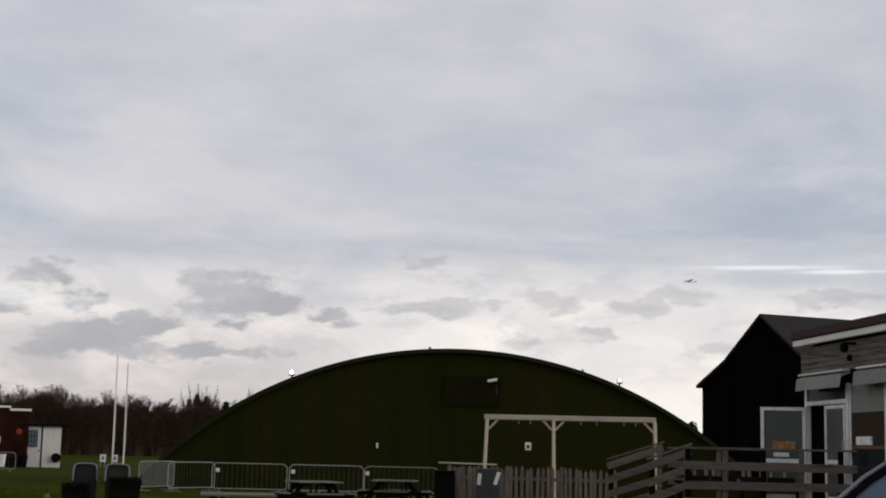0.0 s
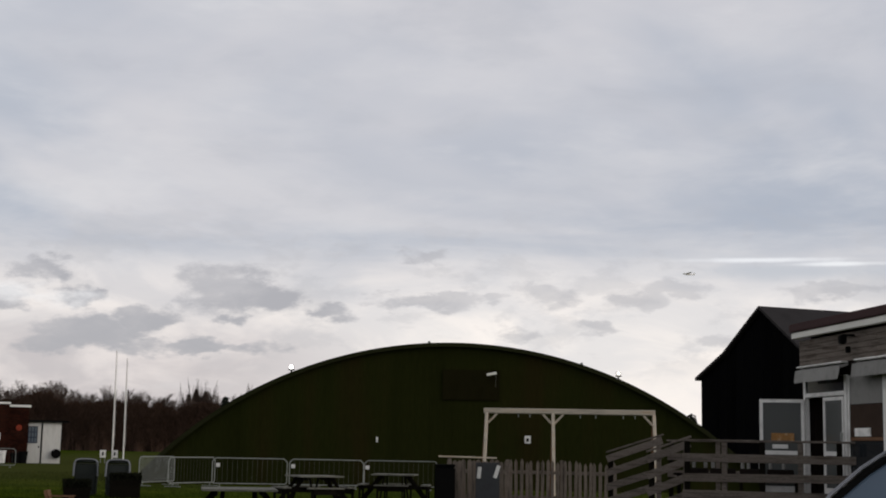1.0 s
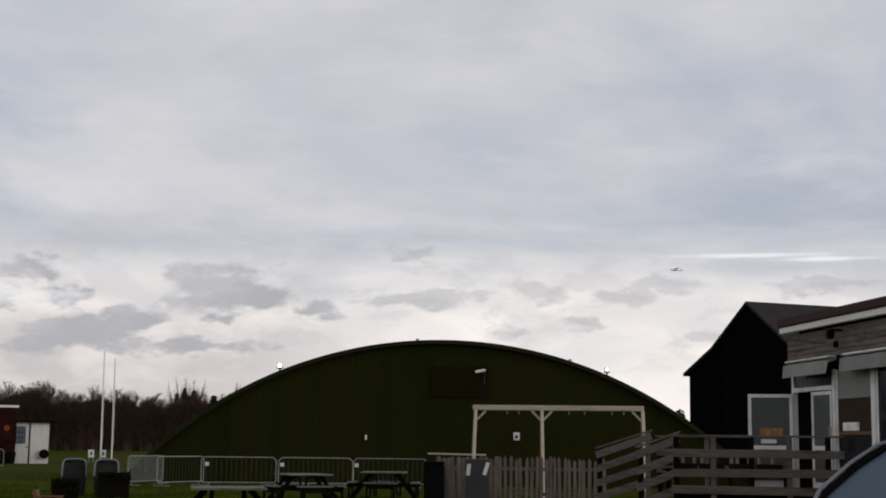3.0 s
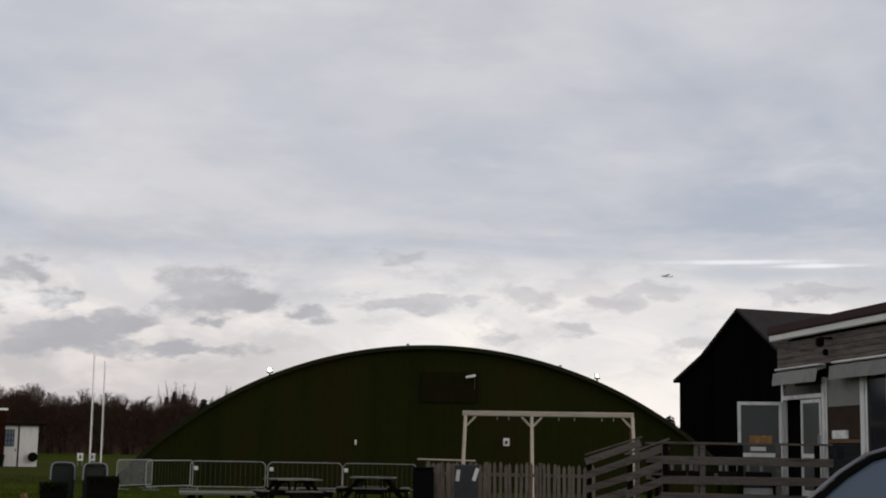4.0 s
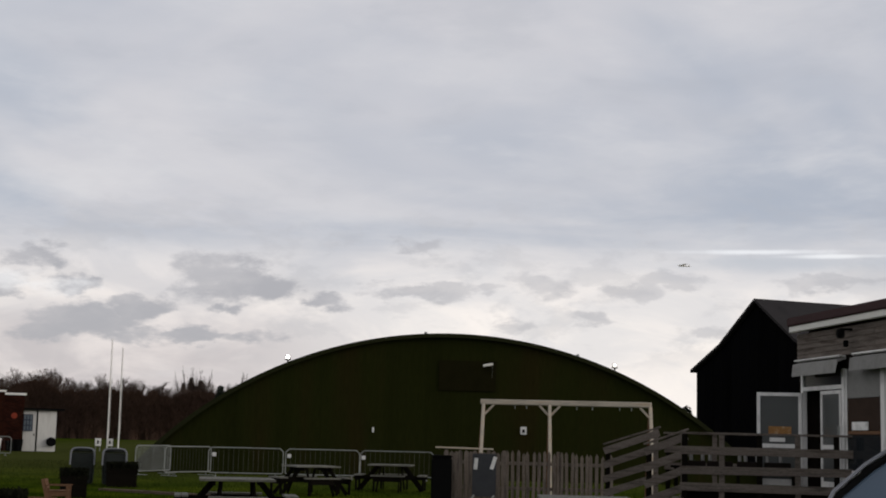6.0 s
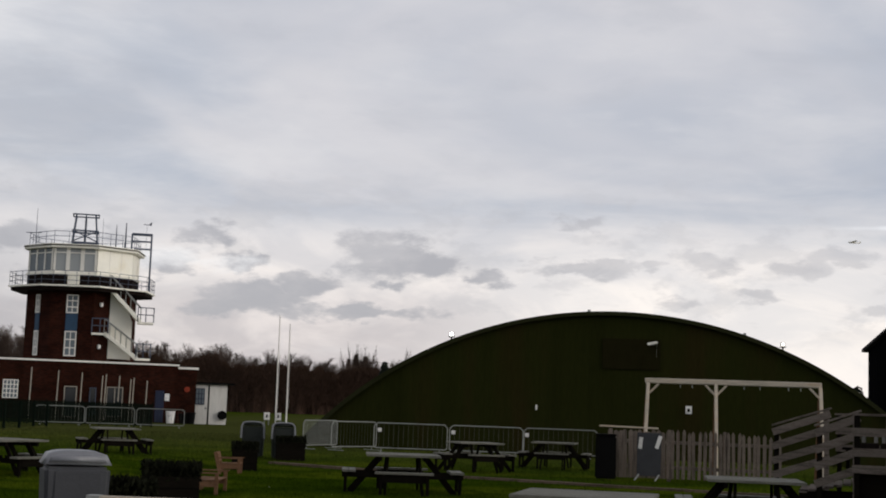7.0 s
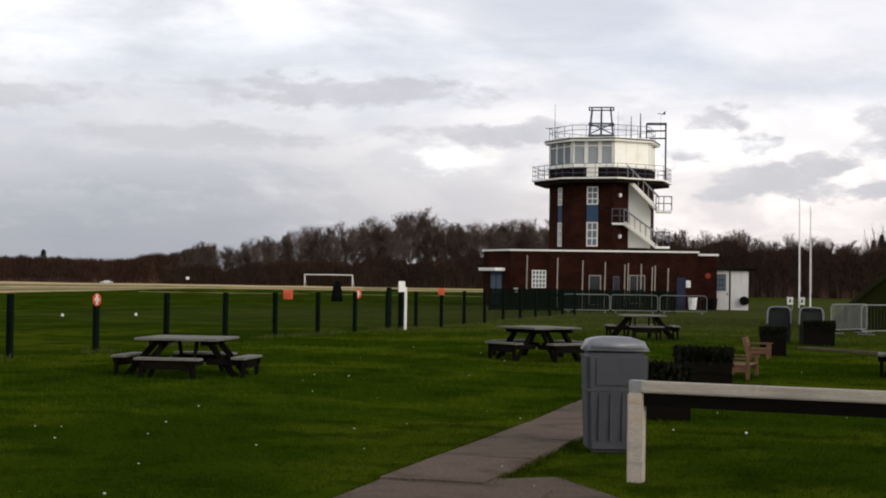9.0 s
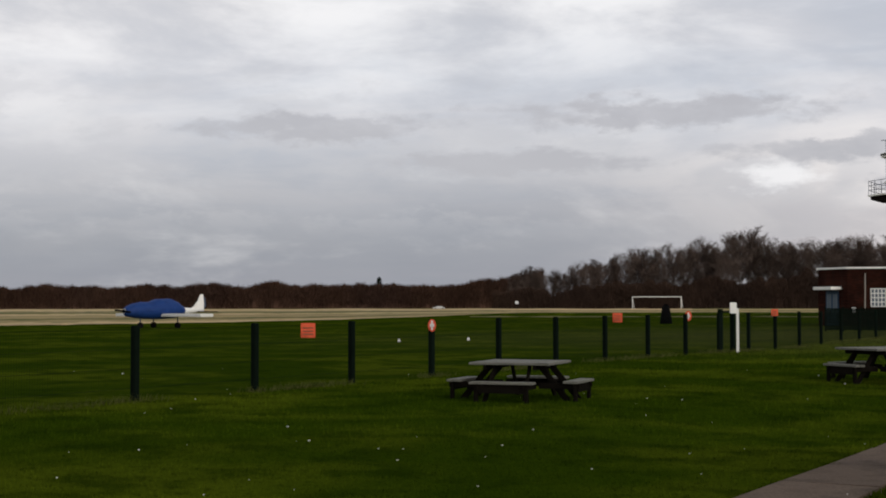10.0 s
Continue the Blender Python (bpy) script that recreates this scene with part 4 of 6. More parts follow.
for az_, d_, tr, k in ((23.4, 29.2, 40, 0.88), (19.15, 42.5, 8, 0.90), (7.9, 27.4, 2, 0.98), (4.95, 39.6, 20, 0.90), (1.75, 43.6, -6, 0.92), (0.70, 16.1, -7, 1.06), (-5.9, 22.2, 4, 1.0)):
    copy_thing(pt, facing(az_, d_, tr)).scale = (k, k, 1)

# ---- knee rail in the foreground ----
kr = empty("knee_rail", pose(-4.22, 11.5, 0, 0, 0, 3.6), "low pale timber knee rail on square posts", "rail")
part("rail", B((-0.06, 6.6, -0.06, 0.06, 0.728, 0.825), bevel=0.012), PALE_TIMBER, kr)
part("under_rail", B((0.07, 6.6, -0.035, 0.055, 0.615, 0.727)), DARK_TIMBER, kr, "dark strip under the rail")
for x in (0.0, 2.72, 5.5):
    p = part("post", B((x - 0.065, x + 0.065, -0.075, 0.065, -0.1, 0.726), bevel=0.012), PALE_TIMBER, kr)
    part("strap", B((x - 0.055, x + 0.055, -0.064, 0.064, 0.727, 0.829), bevel=0.003), GALV, p, "galvanised strap over the rail")

# ---- litter bins ----


def litter_bin(m, label, group, body=BIN_GREY, lid=BIN_TOP, rim=False):
    b = empty("litter_bin", m, label, "bin", group)
    bm = B((-0.29, 0.29, -0.27, 0.27, 0.0, 0.98))
    for v in bm.verts:
        s = 0.90 + 0.10 * v.co.z / 0.98
        v.co.x *= s
        v.co.y *= s
    bmesh.ops.bevel(bm, geom=bm.edges[:], offset=0.035, segments=3, affect="EDGES")
    part("body", bm, body, b)
    for x in (-0.16, -0.055, 0.055, 0.16):
        part("rib", B((x - 0.012, x + 0.012, -0.272, -0.235, 0.12, 0.58), bevel=0.004), body, b)
    part("band", B((-0.283, 0.283, -0.266, 0.266, 0.60, 0.63), bevel=0.006), body, b)
    part("front_plate", B((-0.20, 0.20, -0.276, -0.25, 0.66, 0.93), bevel=0.005), body, b)
    dome = []
    for j in range(13):
        u = j / 12 * 2 - 1
        dome.append((u * 0.298, 1.0 + 0.035 * (abs(u) < 1) + 0.095 * math.sqrt(max(0, 1 - abs(u) ** 3.2))))
    bm = prism(dome, -0.282, 0.282)
    bmesh.ops.bevel(bm, geom=[e for e in bm.edges if abs(e.verts[0].co.y - e.verts[1].co.y) < 0.01], offset=0.03, segments=3, affect="EDGES")
    part("lid", bm, lid, b, "domed lid", smooth=True)
    # solid black plate: the darkness of a slot opening as colour
    part("side_slot", B((0.262, 0.296, -0.16, 0.16, 0.70, 0.90), bevel=0.01), BLACK, b, "black plate for a slot opening")
    if rim:
        arch = [(u * 0.97, -0.30, z) for u, z in dome]
        arch = [(-0.30, -0.30, 0.6)] + arch + [(0.30, -0.30, 0.6)]
        part("hood_rim", tubes(list(zip(arch[:-1], arch[1:])), 0.022), BIN_TOP, b, "pale arched rim")
    return b


litter_bin(pose(-5.15, 13.5, -0.02, 0, 0, 27) @ Matrix.Diagonal((1.07, 1.04, 1.0, 1)), "grey plastic litter bin with a domed lid beside the path", "litter bins")
far_bin = litter_bin(pose(-10.4, 42.4, 0, 0, 0, 10), "dark green litter bin with a pale arched rim", "litter bins", BIN_DARK, BIN_DARK, True)
far_bin.scale = (1.15, 1.15, 0.93)
copy_thing(far_bin, pose(-9.45, 42.2, 0, 0, 0, 16)).scale = (1.15, 1.15, 0.93)

# ---- planters with dark shrubs, and timber seats ----


def planter(m, w, d, h, shrub, label, seed, timber=DARK_TIMBER):
    p = empty("planter", m, label, "planter", "planters along the path")
    for i in range(3):
        z = h * i / 3
        part("board", B((-w / 2, w / 2, -d / 2, -d / 2 + 0.04, z, z + h / 3 - 0.008), bevel=0.005), timber, p)
        part("board", B((-w / 2, w / 2, d / 2 - 0.04, d / 2, z, z + h / 3 - 0.008), bevel=0.005), timber, p)
        part("board", B((w / 2 - 0.04, w / 2, -d / 2 + 0.041, d / 2 - 0.041, z, z + h / 3 - 0.008), bevel=0.005), timber, p)
        part("board", B((-w / 2, -w / 2 + 0.04, -d / 2 + 0.041, d / 2 - 0.041, z, z + h / 3 - 0.008), bevel=0.005), timber, p)
    part("soil", B((-w / 2 + 0.041, w / 2 - 0.041, -d / 2 + 0.041, d / 2 - 0.041, h - 0.12, h - 0.05)), DARK_TIMBER, p)
    rnd = random.Random(seed)
    bm = bmesh.new()
    for _ in range(1500):
        c = Vector((rnd.uniform(-w / 2, w / 2) * 1.02, rnd.uniform(-d / 2, d / 2) * 1.02, h - 0.08 + shrub * rnd.random() ** 0.8 * (0.8 + 0.25 * noise.noise(Vector((rnd.random() * 0.1, seed, 0))))))
        q = Euler((rnd.uniform(-0.9, 0.9), rnd.uniform(-0.9, 0.9), rnd.uniform(0, 6.3))).to_matrix()
        l, b = rnd.uniform(0.04, 0.09), rnd.uniform(0.012, 0.025)
        vs = [bm.verts.new(c + q @ Vector(v)) for v in ((0, 0, -l), (b, 0, 0), (0, 0, l), (-b, 0, 0))]
        bm.faces.new(vs)
    part("shrub", bm, SHRUB, p, "dark clipped evergreen shrub")
    return p


planter(pose(-5.87, 17.2, -0.02, 0, 0, 18), 0.74, 0.60, 0.48, 0.32, "dark timber planter with a low clipped evergreen shrub", 1)
planter(pose(-6.35, 20.7, 0.0, 0, 0, 16), 0.84, 0.62, 0.52, 0.34, "dark timber planter with a clipped evergreen shrub", 2)
planter(pose(-8.65, 34.4, -0.02, 0, 0, 14), 0.62, 0.7, 0.52, 0.28, "dark timber planter before the litter bins", 3)
planter(pose(-9.02, 41.4, -0.02, 0, 0, 12), 0.86, 0.7, 0.52, 0.30, "dark timber planter before the litter bins", 4)


def garden_bench(m, w, label):
    """A bench along its own x, facing its own -y: legs, arms, seat and back slats."""
    s = empty("garden_bench", m, label, "bench", "garden benches by the planters")
    for x in (-w / 2, w / 2 - 0.07):
        part("front_leg", B((x, x + 0.07, -0.30, -0.23, -0.02, 0.62), bevel=0.006), TAN_TIMBER, s)
        part("rear_leg", bar((x + 0.035, 0.20, -0.02), (x + 0.035, 0.34, 0.88), 0.07, 0.09), TAN_TIMBER, s)
        part("armrest", B((x - 0.01, x + 0.08, -0.34, 0.28, 0.62, 0.66), bevel=0.008), TAN_TIMBER, s)
        part("side_panel", B((x + 0.02, x + 0.05, -0.23, 0.22, 0.22, 0.40)), TAN_TIMBER, s)
    for k in range(4):
        y = -0.30 + k * 0.13
        part("seat_slat", B((-w / 2, w / 2, y, y + 0.115, 0.41, 0.44), bevel=0.005), TAN_TIMBER, s)
    for k in range(3):
        z = 0.52 + k * 0.125
        part("back_slat", B(((0, 0.255 + k * 0.02, z + 0.05), (w, 0.025, 0.105), Euler((-0.155, 0, 0)).to_matrix())), TAN_TIMBER, s)
    return s


LOW = Matrix.Diagonal((1, 0.9, 0.56, 1))
garden_bench(pose(-6.92, 24.8, 0.03, 0, 0, 97) @ LOW, 1.2, "tan timber garden bench between dark planters")
garden_bench(pose(-8.5, 32.4, -0.02, 0, 0, 99) @ LOW, 0.62, "tan timber garden bench between dark planters")

# ---- crowd barriers ----


def barrier(m, label, mesh=False):
    b = empty("crowd_barrier", m, label, "barrier", "steel crowd barriers")
    w, h = 1.345, 1.05
    loop = [(-w + 0.12, h), (w - 0.12, h), (w, h - 0.12), (w, 0.2), (w - 0.06, 0.14), (-w + 0.06, 0.14), (-w, 0.2), (-w, h - 0.12)]
    part("frame", tubes([((x0, 0, z0), (x1, 0, z1)) for (x0, z0), (x1, z1) in zip(loop, loop[1:] + loop[:1])], 0.020), BARRIER, b)
    n = 46 if mesh else 15
    for i in range(1, n):
        x = -w + 2 * w * i / n
        part("bar", tube(bmesh.new(), (x, 0, 0.14), (x, 0, h), 0.0055 if mesh else 0.0045, sides=4), BARRIER if mesh else BAR_DULL, b)
    for x in (-w * 0.8, w * 0.8):
        part("foot", bar((x, -0.35, 0.02), (x, 0.35, 0.02), 0.05, 0.03), BARRIER, b)
        part("foot_stem", tube(bmesh.new(), (x, 0, 0.03), (x, 0, 0.16), 0.018), BARRIER, b)
    return b


b0 = barrier(facing(7.5, 52.6, 0), "galvanised steel crowd barrier standing on the grass")
for az_, tr in ((4.47, 2), (1.5, -3)):
    copy_thing(b0, facing(az_, 52.4, tr))
copy_thing(b0, facing(9.75, 52.9, 52))
barrier(facing(11.1, 53.6, 62), "dense galvanised barrier standing on the grass", True)
for az_, d_, tr in ((21.2, 82.5, 8), (19.3, 83, 5), (17.37, 83, 6)):
    copy_thing(b0, facing(az_, d_, tr))
for az_ in (8.75, 5.8, 2.85):
    n = empty("barrier_tag", facing(az_, 52.35) @ pose(0, 0, 0.80), "small white tag tied to the barrier", "tag", "barrier tags")
    part("plate", B((-0.07, 0.07, -0.01, 0.01, -0.07, 0.07), bevel=0.004), SIGN_WHITE, n)
    part("string", tube(bmesh.new(), (0, 0.0, 0.05), (0, 0.02, 0.2), 0.004, sides=4), BLACK, n)

# ---- boundary fence ----
FA, FB = Vector((-18.43, 14.02, 0)), Vector((-28.39, 71.4, 0))
fence = empty("boundary_fence", Matrix(), "low dark green post and wire fence round the lawn", "fence")
fd = (FB - FA).normalized()
f_len = (FB - FA).length
STEP = 3.0646
n_posts = int(f_len / STEP + 0.01) + 1
for i in range(-4, n_posts):
    p = FA + fd * STEP * i
    part("post", B((p.x - 0.055, p.x + 0.055, p.y - 0.055, p.y + 0.055, -0.1, 1.29), bevel=0.012), FENCE_GREEN, fence)
a, b = FA - fd * STEP * 4, FA + fd * STEP * (n_posts - 1)
for z in (1.23, 0.92, 0.61, 0.30):
    part("wire", tube(bmesh.new(), a + Vector((0, 0, z)), b + Vector((0, 0, z)), 0.0025, sides=4), FENCE_GREEN, fence)
for k in (9.05, 9.45):
    p = FA + fd * STEP * k
    part("gate_post", B((p.x - 0.07, p.x + 0.07, p.y - 0.07, p.y + 0.07, -0.1, 1.42), bevel=0.012), FENCE_GREEN, fence)
a, b = FA + fd * STEP * 9.05, FA + fd * STEP * 9.45
part("gate_bar", bar(a + Vector((0, 0, 1.33)), b + Vector((0, 0, 1.33)), 0.05, 0.06), FENCE_GREEN, fence)
# dense panels of the same fence before the tower
pf2 = empty("mesh_fence", facing(21.4, 85.0, 0), "dark green welded mesh fence before the tower", "fence")
for i in range(12):
    x = -5.5 + i * 1.0
    part("post", B((x - 0.04, x + 0.04, -0.04, 0.04, -0.1, 1.38)), FENCE_GREEN, pf2)
# slats widened until they nearly touch and read as one dark band
for i in range(110):
    x = -5.5 + i * 0.1
    part("wire", B((x - 0.044, x + 0.044, -0.01, 0.01, 0.03, 1.30)), FENCE_GREEN, pf2)
for i in range(7):
    part("wire", B((-5.5, 5.5, 0.011, 0.03, 0.1 + i * 0.18, 0.13 + i * 0.18)), FENCE_GREEN, pf2)
# the fine upright wires of the boundary fence
vs, fs = [], []
for i in range(int((f_len + 4 * STEP) / 0.05)):
    p = FA + fd * (0.05 * i - 4 * STEP)
    k = len(vs)
    r = 0.0021
    vs += [(p.x + dx_ * r, p.y + dy_ * r, z) for z in (0.05, 1.23) for dx_, dy_ in ((-1, 0), (0, -1), (1, 0), (0, 1))]
    fs += [(k + q, k + (q + 1) % 4, k + 4 + (q + 1) % 4, k + 4 + q) for q in range(4)]
me = bpy.data.meshes.new("upright_wire")
me.from_pydata(vs, [], fs)
me.materials.append(FENCE_GREEN)
tagged(new("upright_wire", me), kind="stuff").parent = fence


def on_fence(bearing):
    """The point of the fence line at a bearing from the last eye."""
    e = Vector((-0.28, 0, 0))
    w = Vector((-math.sin(radians(bearing)), math.cos(radians(bearing)), 0))
    d = FA - e
    s = (d.x * fd.y - d.y * fd.x) / (w.x * fd.y - w.y * fd.x)
    return e + w * (s - 0.2), s


for bearing, elev, shape, w in ((45.5, -1.09, "square", 0.27), (40.5, -0.9, "round", 0.17), (33.03, -0.6, "square", 0.26), (30.22, -0.53, "round", 0.2), (26.87, -0.4, "square", 0.24)):
    p, s = on_fence(bearing)
    z = 1.64 + s * math.tan(radians(elev))
    sg = empty("warning_sign", pose(p.x, p.y, z, 0, 0, bearing), "red warning sign fixed to the fence", "sign", "fence signs")
    if shape == "square":
        part("plate", B((-w / 2, w / 2, -0.012, 0.02, -w / 2, w / 2), bevel=0.006), RED_SIGN, sg)
        for k in range(3):
            part("text_bar", B((-w * 0.35, w * 0.35, -0.018, -0.0125, -w * 0.3 + k * w * 0.22, -w * 0.3 + k * w * 0.22 + 0.02)), TAN_TIMBER, sg)
    else:
        bm = bmesh.new()
        bmesh.ops.create_cone(bm, cap_ends=True, segments=24, radius1=w / 2, radius2=w / 2, depth=0.03, matrix=Matrix.Rotation(math.pi / 2, 4, "X") @ Matrix.Diagonal((1, 1, 1, 1)))
        for v in bm.verts:
            v.co.z *= 1.55
        part("plate", bm, RED_SIGN, sg)
        part("symbol", B((-w * 0.26, w * 0.26, -0.024, -0.0155, -0.035, 0.035), (-0.02, 0.02, -0.024, -0.0155, -0.1, 0.1)), SIGN_WHITE, sg)
    part("clip", B((-0.02, 0.02, 0.0205, 0.2, -0.02, 0.02)), FENCE_GREEN, sg)

gp = empty("sign_post", facing(28.75, 47.5), "white post with a small white box sign", "post")
part("post", B((0.08, 0.17, -0.045, 0.045, -0.1, 1.45), bevel=0.012), WHITE, gp)
part("box", B((-0.12, 0.10, -0.12, -0.046, 1.28, 1.64), bevel=0.01), WHITE, gp)

# ---- control tower ----
TD = 106.0
tower = empty("control_tower", facing(20.0, TD) @ pose(-1.12, 0, 0, 0, 0, -10), "octagonal brick airfield control tower with a white glazed cab", "tower")


def octagon(r):
    """Corners of an octagon with one face to the front."""
    return [(r * math.sin(radians(22.5 + 45 * i)), -r * math.cos(radians(22.5 + 45 * i))) for i in range(8)]


def face(i, r):
    """The pose of the middle of face i (0 in front, then to the right), x along it and -y outwards."""
    a = radians(45 * i)
    d = r * math.cos(radians(22.5))
    return pose(d * math.sin(a), -d * math.cos(a), 0, 0, 0, 45 * i)


part("shaft", slab(octagon(3.95), 0.0, 9.0), BRICK, tower, "dark red brick shaft")
part("gallery_slab", slab(octagon(5.3), 9.14, 9.24), CREAM, tower, "white concrete gallery")
part("parapet", slab(octagon(4.02), 9.24, 10.05), DARK_BAND, tower, "dark band below the cab")
part("cab_sill", slab(octagon(4.12), 10.05, 10.2), CREAM, tower)
part("cab_core", slab(octagon(3.82), 10.2, 11.92), DIM, tower)
part("cab_roof", slab(octagon(4.35), 11.92, 12.2), CREAM, tower, "white flat cab roof")
part("roof_edge", slab(octagon(4.40), 12.06, 12.13), DARK_BAND, tower)
# shade under the gallery put into the soffit's dark colour
part("gallery_soffit", slab(octagon(5.1), 8.9, 9.119), DARK_BAND, tower)
for i in range(8):
    m = face(i, 3.98)
    hw = 3.98 * math.sin(radians(22.5))
    if i in (1, 2, 3):
        q = part("cab_panel", B((-hw + 0.03, hw - 0.03, -0.03, 0.06, 10.2, 11.92), bevel=0.01), CREAM, tower, "cream solid cab panel")
        q.matrix_basis = m
        for x in (-0.5, 0.5):
            part("joint", B((x - 0.012, x + 0.012, -0.04, -0.031, 10.22, 11.9)), WHITE, q)
        continue
    q = part("window", B((-hw + 0.03, hw - 0.03, 0.02, 0.05, 10.25, 11.9)), GLASS_CAB if i == 0 else GLASS_PALE, tower, "cab window glass")
    q.matrix_basis = m
    bars = [(-hw + 0.03, -hw + 0.17, -0.04, 0.06, 10.2, 11.92), (hw - 0.17, hw - 0.03, -0.04, 0.06, 10.2, 11.92)]
    wide = 0.13 if i == 0 else 0.07
    for x in (-0.5, 0.5):
        bars.append((x - wide, x + wide, -0.035, 0.06, 10.2, 11.92))
    part("frame", B(*bars), WHITE, q)
    for z0, z1 in ((11.55, 11.63), (10.2, 10.32)):
        part("rail", B((-hw + 0.17, hw - 0.17, -0.03, 0.05, z0, z1)), WHITE, q)
q = part("box", B((-0.4, 0.4, -0.28, -0.02, 9.35, 10.05), bevel=0.02), CREAM, tower, "white box on the gallery")
q.matrix_basis = face(0, 4.02)


def guard(parent, r, z0, z1, rails, name, material, per=4, skip=()):
    """Railing round an octagon: posts and rails as parts of each side."""
    c = octagon(r)
    for i in range(8):
        if i in skip:
            continue
        (x0, y0), (x1, y1) = c[i - 1], c[i]
        side = part(name, tubes([((x0, y0, z), (x1, y1, z)) for z in rails], 0.020, 5), material, parent)
        for k in range(per):
            u = k / per
            part("post", tube(bmesh.new(), (x0 + (x1 - x0) * u, y0 + (y1 - y0) * u, z0), (x0 + (x1 - x0) * u, y0 + (y1 - y0) * u, z1), 0.018, sides=5), material, side)


guard(tower, 5.22, 9.24, 10.22, (10.22, 9.9, 9.57), "gallery_railing", GREY_PAINT, 5)
guard(tower, 4.0, 12.2, 13.1, (13.1, 12.75), "roof_railing", GREY_PAINT, 3)
# columns of windows with a blue panel between them
for i, w in ((0, 0.82), (7, 0.5), (6, 0.5)):
    m = face(i, 3.95)
    for z0, z1 in ((4.35, 6.1), (7.35, 8.65)):
        q = part("window", B((-w / 2, w / 2, -0.02, 0.04, z0, z1)), GLASS_PALE, tower)
        q.matrix_basis = m
        part("frame", B((-w / 2, -w / 2 + 0.08, -0.05, 0.0, z0, z1), (w / 2 - 0.08, w / 2, -0.05, 0.0, z0, z1), (-0.03, 0.03, -0.05, 0.0, z0, z1), *[(-w / 2, w / 2, -0.055, 0.0, z - 0.04, z + 0.04) for z in (z0 + 0.04, (2 * z0 + z1) / 3, (z0 + 2 * z1) / 3, z1 - 0.04)]), WHITE, q)
    q = part("spandrel", B((-w / 2, w / 2, -0.03, 0.04, 6.12, 7.33)), BLUE, tower, "blue panel between the windows")
    q.matrix_basis = m
for i, z in ((1, 7.9), (1, 4.95)):
    q = part("wall_lamp", B((-1.1, -0.9, -0.22, 0.0, z, z + 0.28), bevel=0.04), SIGN_WHITE, tower)
    q.matrix_basis = face(i, 3.95)
# outside stair on the right
stair = empty("outside_stair", facing(20.0, TD - 4.0), "white outside stair climbing the tower in two flights", "stair")
part("stair_wall", prism([(0.55, 4.3), (2.4, 4.3), (2.4, 6.9), (2.05, 7.9), (0.9, 9.0), (0.55, 9.0)], 0.9, 3.2), CREAM, stair, "white rendered stair wall")
for (x0, z0), (x1, z1) in (((0.75, 9.15), (2.95, 6.95)), ((0.5, 6.05), (2.85, 4.35))):
    fl = part("flight", bar((x0, 0.45, z0), (x1, 0.45, z1), 0.9, 0.28), CREAM, stair, "white stair flight")
    for y in (0.02, 0.88):
        part("handrail", tube(bmesh.new(), (x0, y, z0 + 1.0), (x1, y, z1 + 1.0), 0.035), GALV, fl)
        for k in range(7):
            u = k / 6
            part("baluster", tube(bmesh.new(), (x0 + (x1 - x0) * u, y, z0 + (z1 - z0) * u), (x0 + (x1 - x0) * u, y, z0 + (z1 - z0) * u + 1.0), 0.022, sides=4), GALV, fl)
for x0, x1, z, mt in ((2.75, 3.85, 6.95, GREY_PAINT), (2.75, 3.75, 4.4, GREY_PAINT), (-0.35, 0.75, 6.05, GREY_PAINT)):
    ld = part("landing", B((x0, x1, 0.0, 1.3, z - 0.14, z)), CREAM, stair, "small landing with a railing")
    pr = []
    for zz in (z + 0.5, z + 1.0):
        pr += [((x0, 0, zz), (x1, 0, zz)), ((x1, 0, zz), (x1, 1.3, zz))] if x0 > 0 else [((x0, 0, zz), (x1, 0, zz)), ((x0, 0, zz), (x0, 1.3, zz))]
    for x in (x0, (x0 + x1) / 2, x1):
        pr.append(((x, 0, z), (x, 0, z + 1.0)))
    part("railing", tubes(pr, 0.035, 5), mt, ld)
# roof gear
rg = empty("radar_frame", tower.matrix_basis @ pose(0.0, -0.6, 12.2, 0, 0, 10), "grey blue steel lattice frame on the cab roof", "antenna frame")
fr = []
for x in (-0.85, 0.85):
    for y in (-0.8, 0.8):
        fr.append(((x * 1.08, y * 1.08, 0), (x * 0.80, y * 0.80, 2.4)))
part("legs", tubes(fr, 0.06), GREY_PAINT, rg)
for z in (1.25, 2.42):
    part("ring", tubes([((-0.9, -0.85, z), (0.9, -0.85, z)), ((0.9, -0.85, z), (0.9, 0.85, z)), ((0.9, 0.85, z), (-0.9, 0.85, z)), ((-0.9, 0.85, z), (-0.9, -0.85, z)), ((0, -0.85, z), (0, 0.85, z))], 0.05), GREY_PAINT, rg)
part("mast", tube(bmesh.new(), (0, 0, 0), (0, 0, 2.3), 0.08), GREY_PAINT, rg)
part("brace", tubes([((-0.9, -0.87, 0.45), (0.9, -0.87, 1.25)), ((0.9, -0.87, 0.45), (-0.9, -0.87, 1.25))], 0.045), GREY_PAINT, rg)
part("base_box", B((-0.95, 0.95, -0.8, 0.8, 0.0, 0.45), bevel=0.03), GREY_PAINT, rg)
rl = empty("roof_ladder", facing(20.0, TD - 1.0), "grey blue steel ladder frame beside the cab", "ladder")
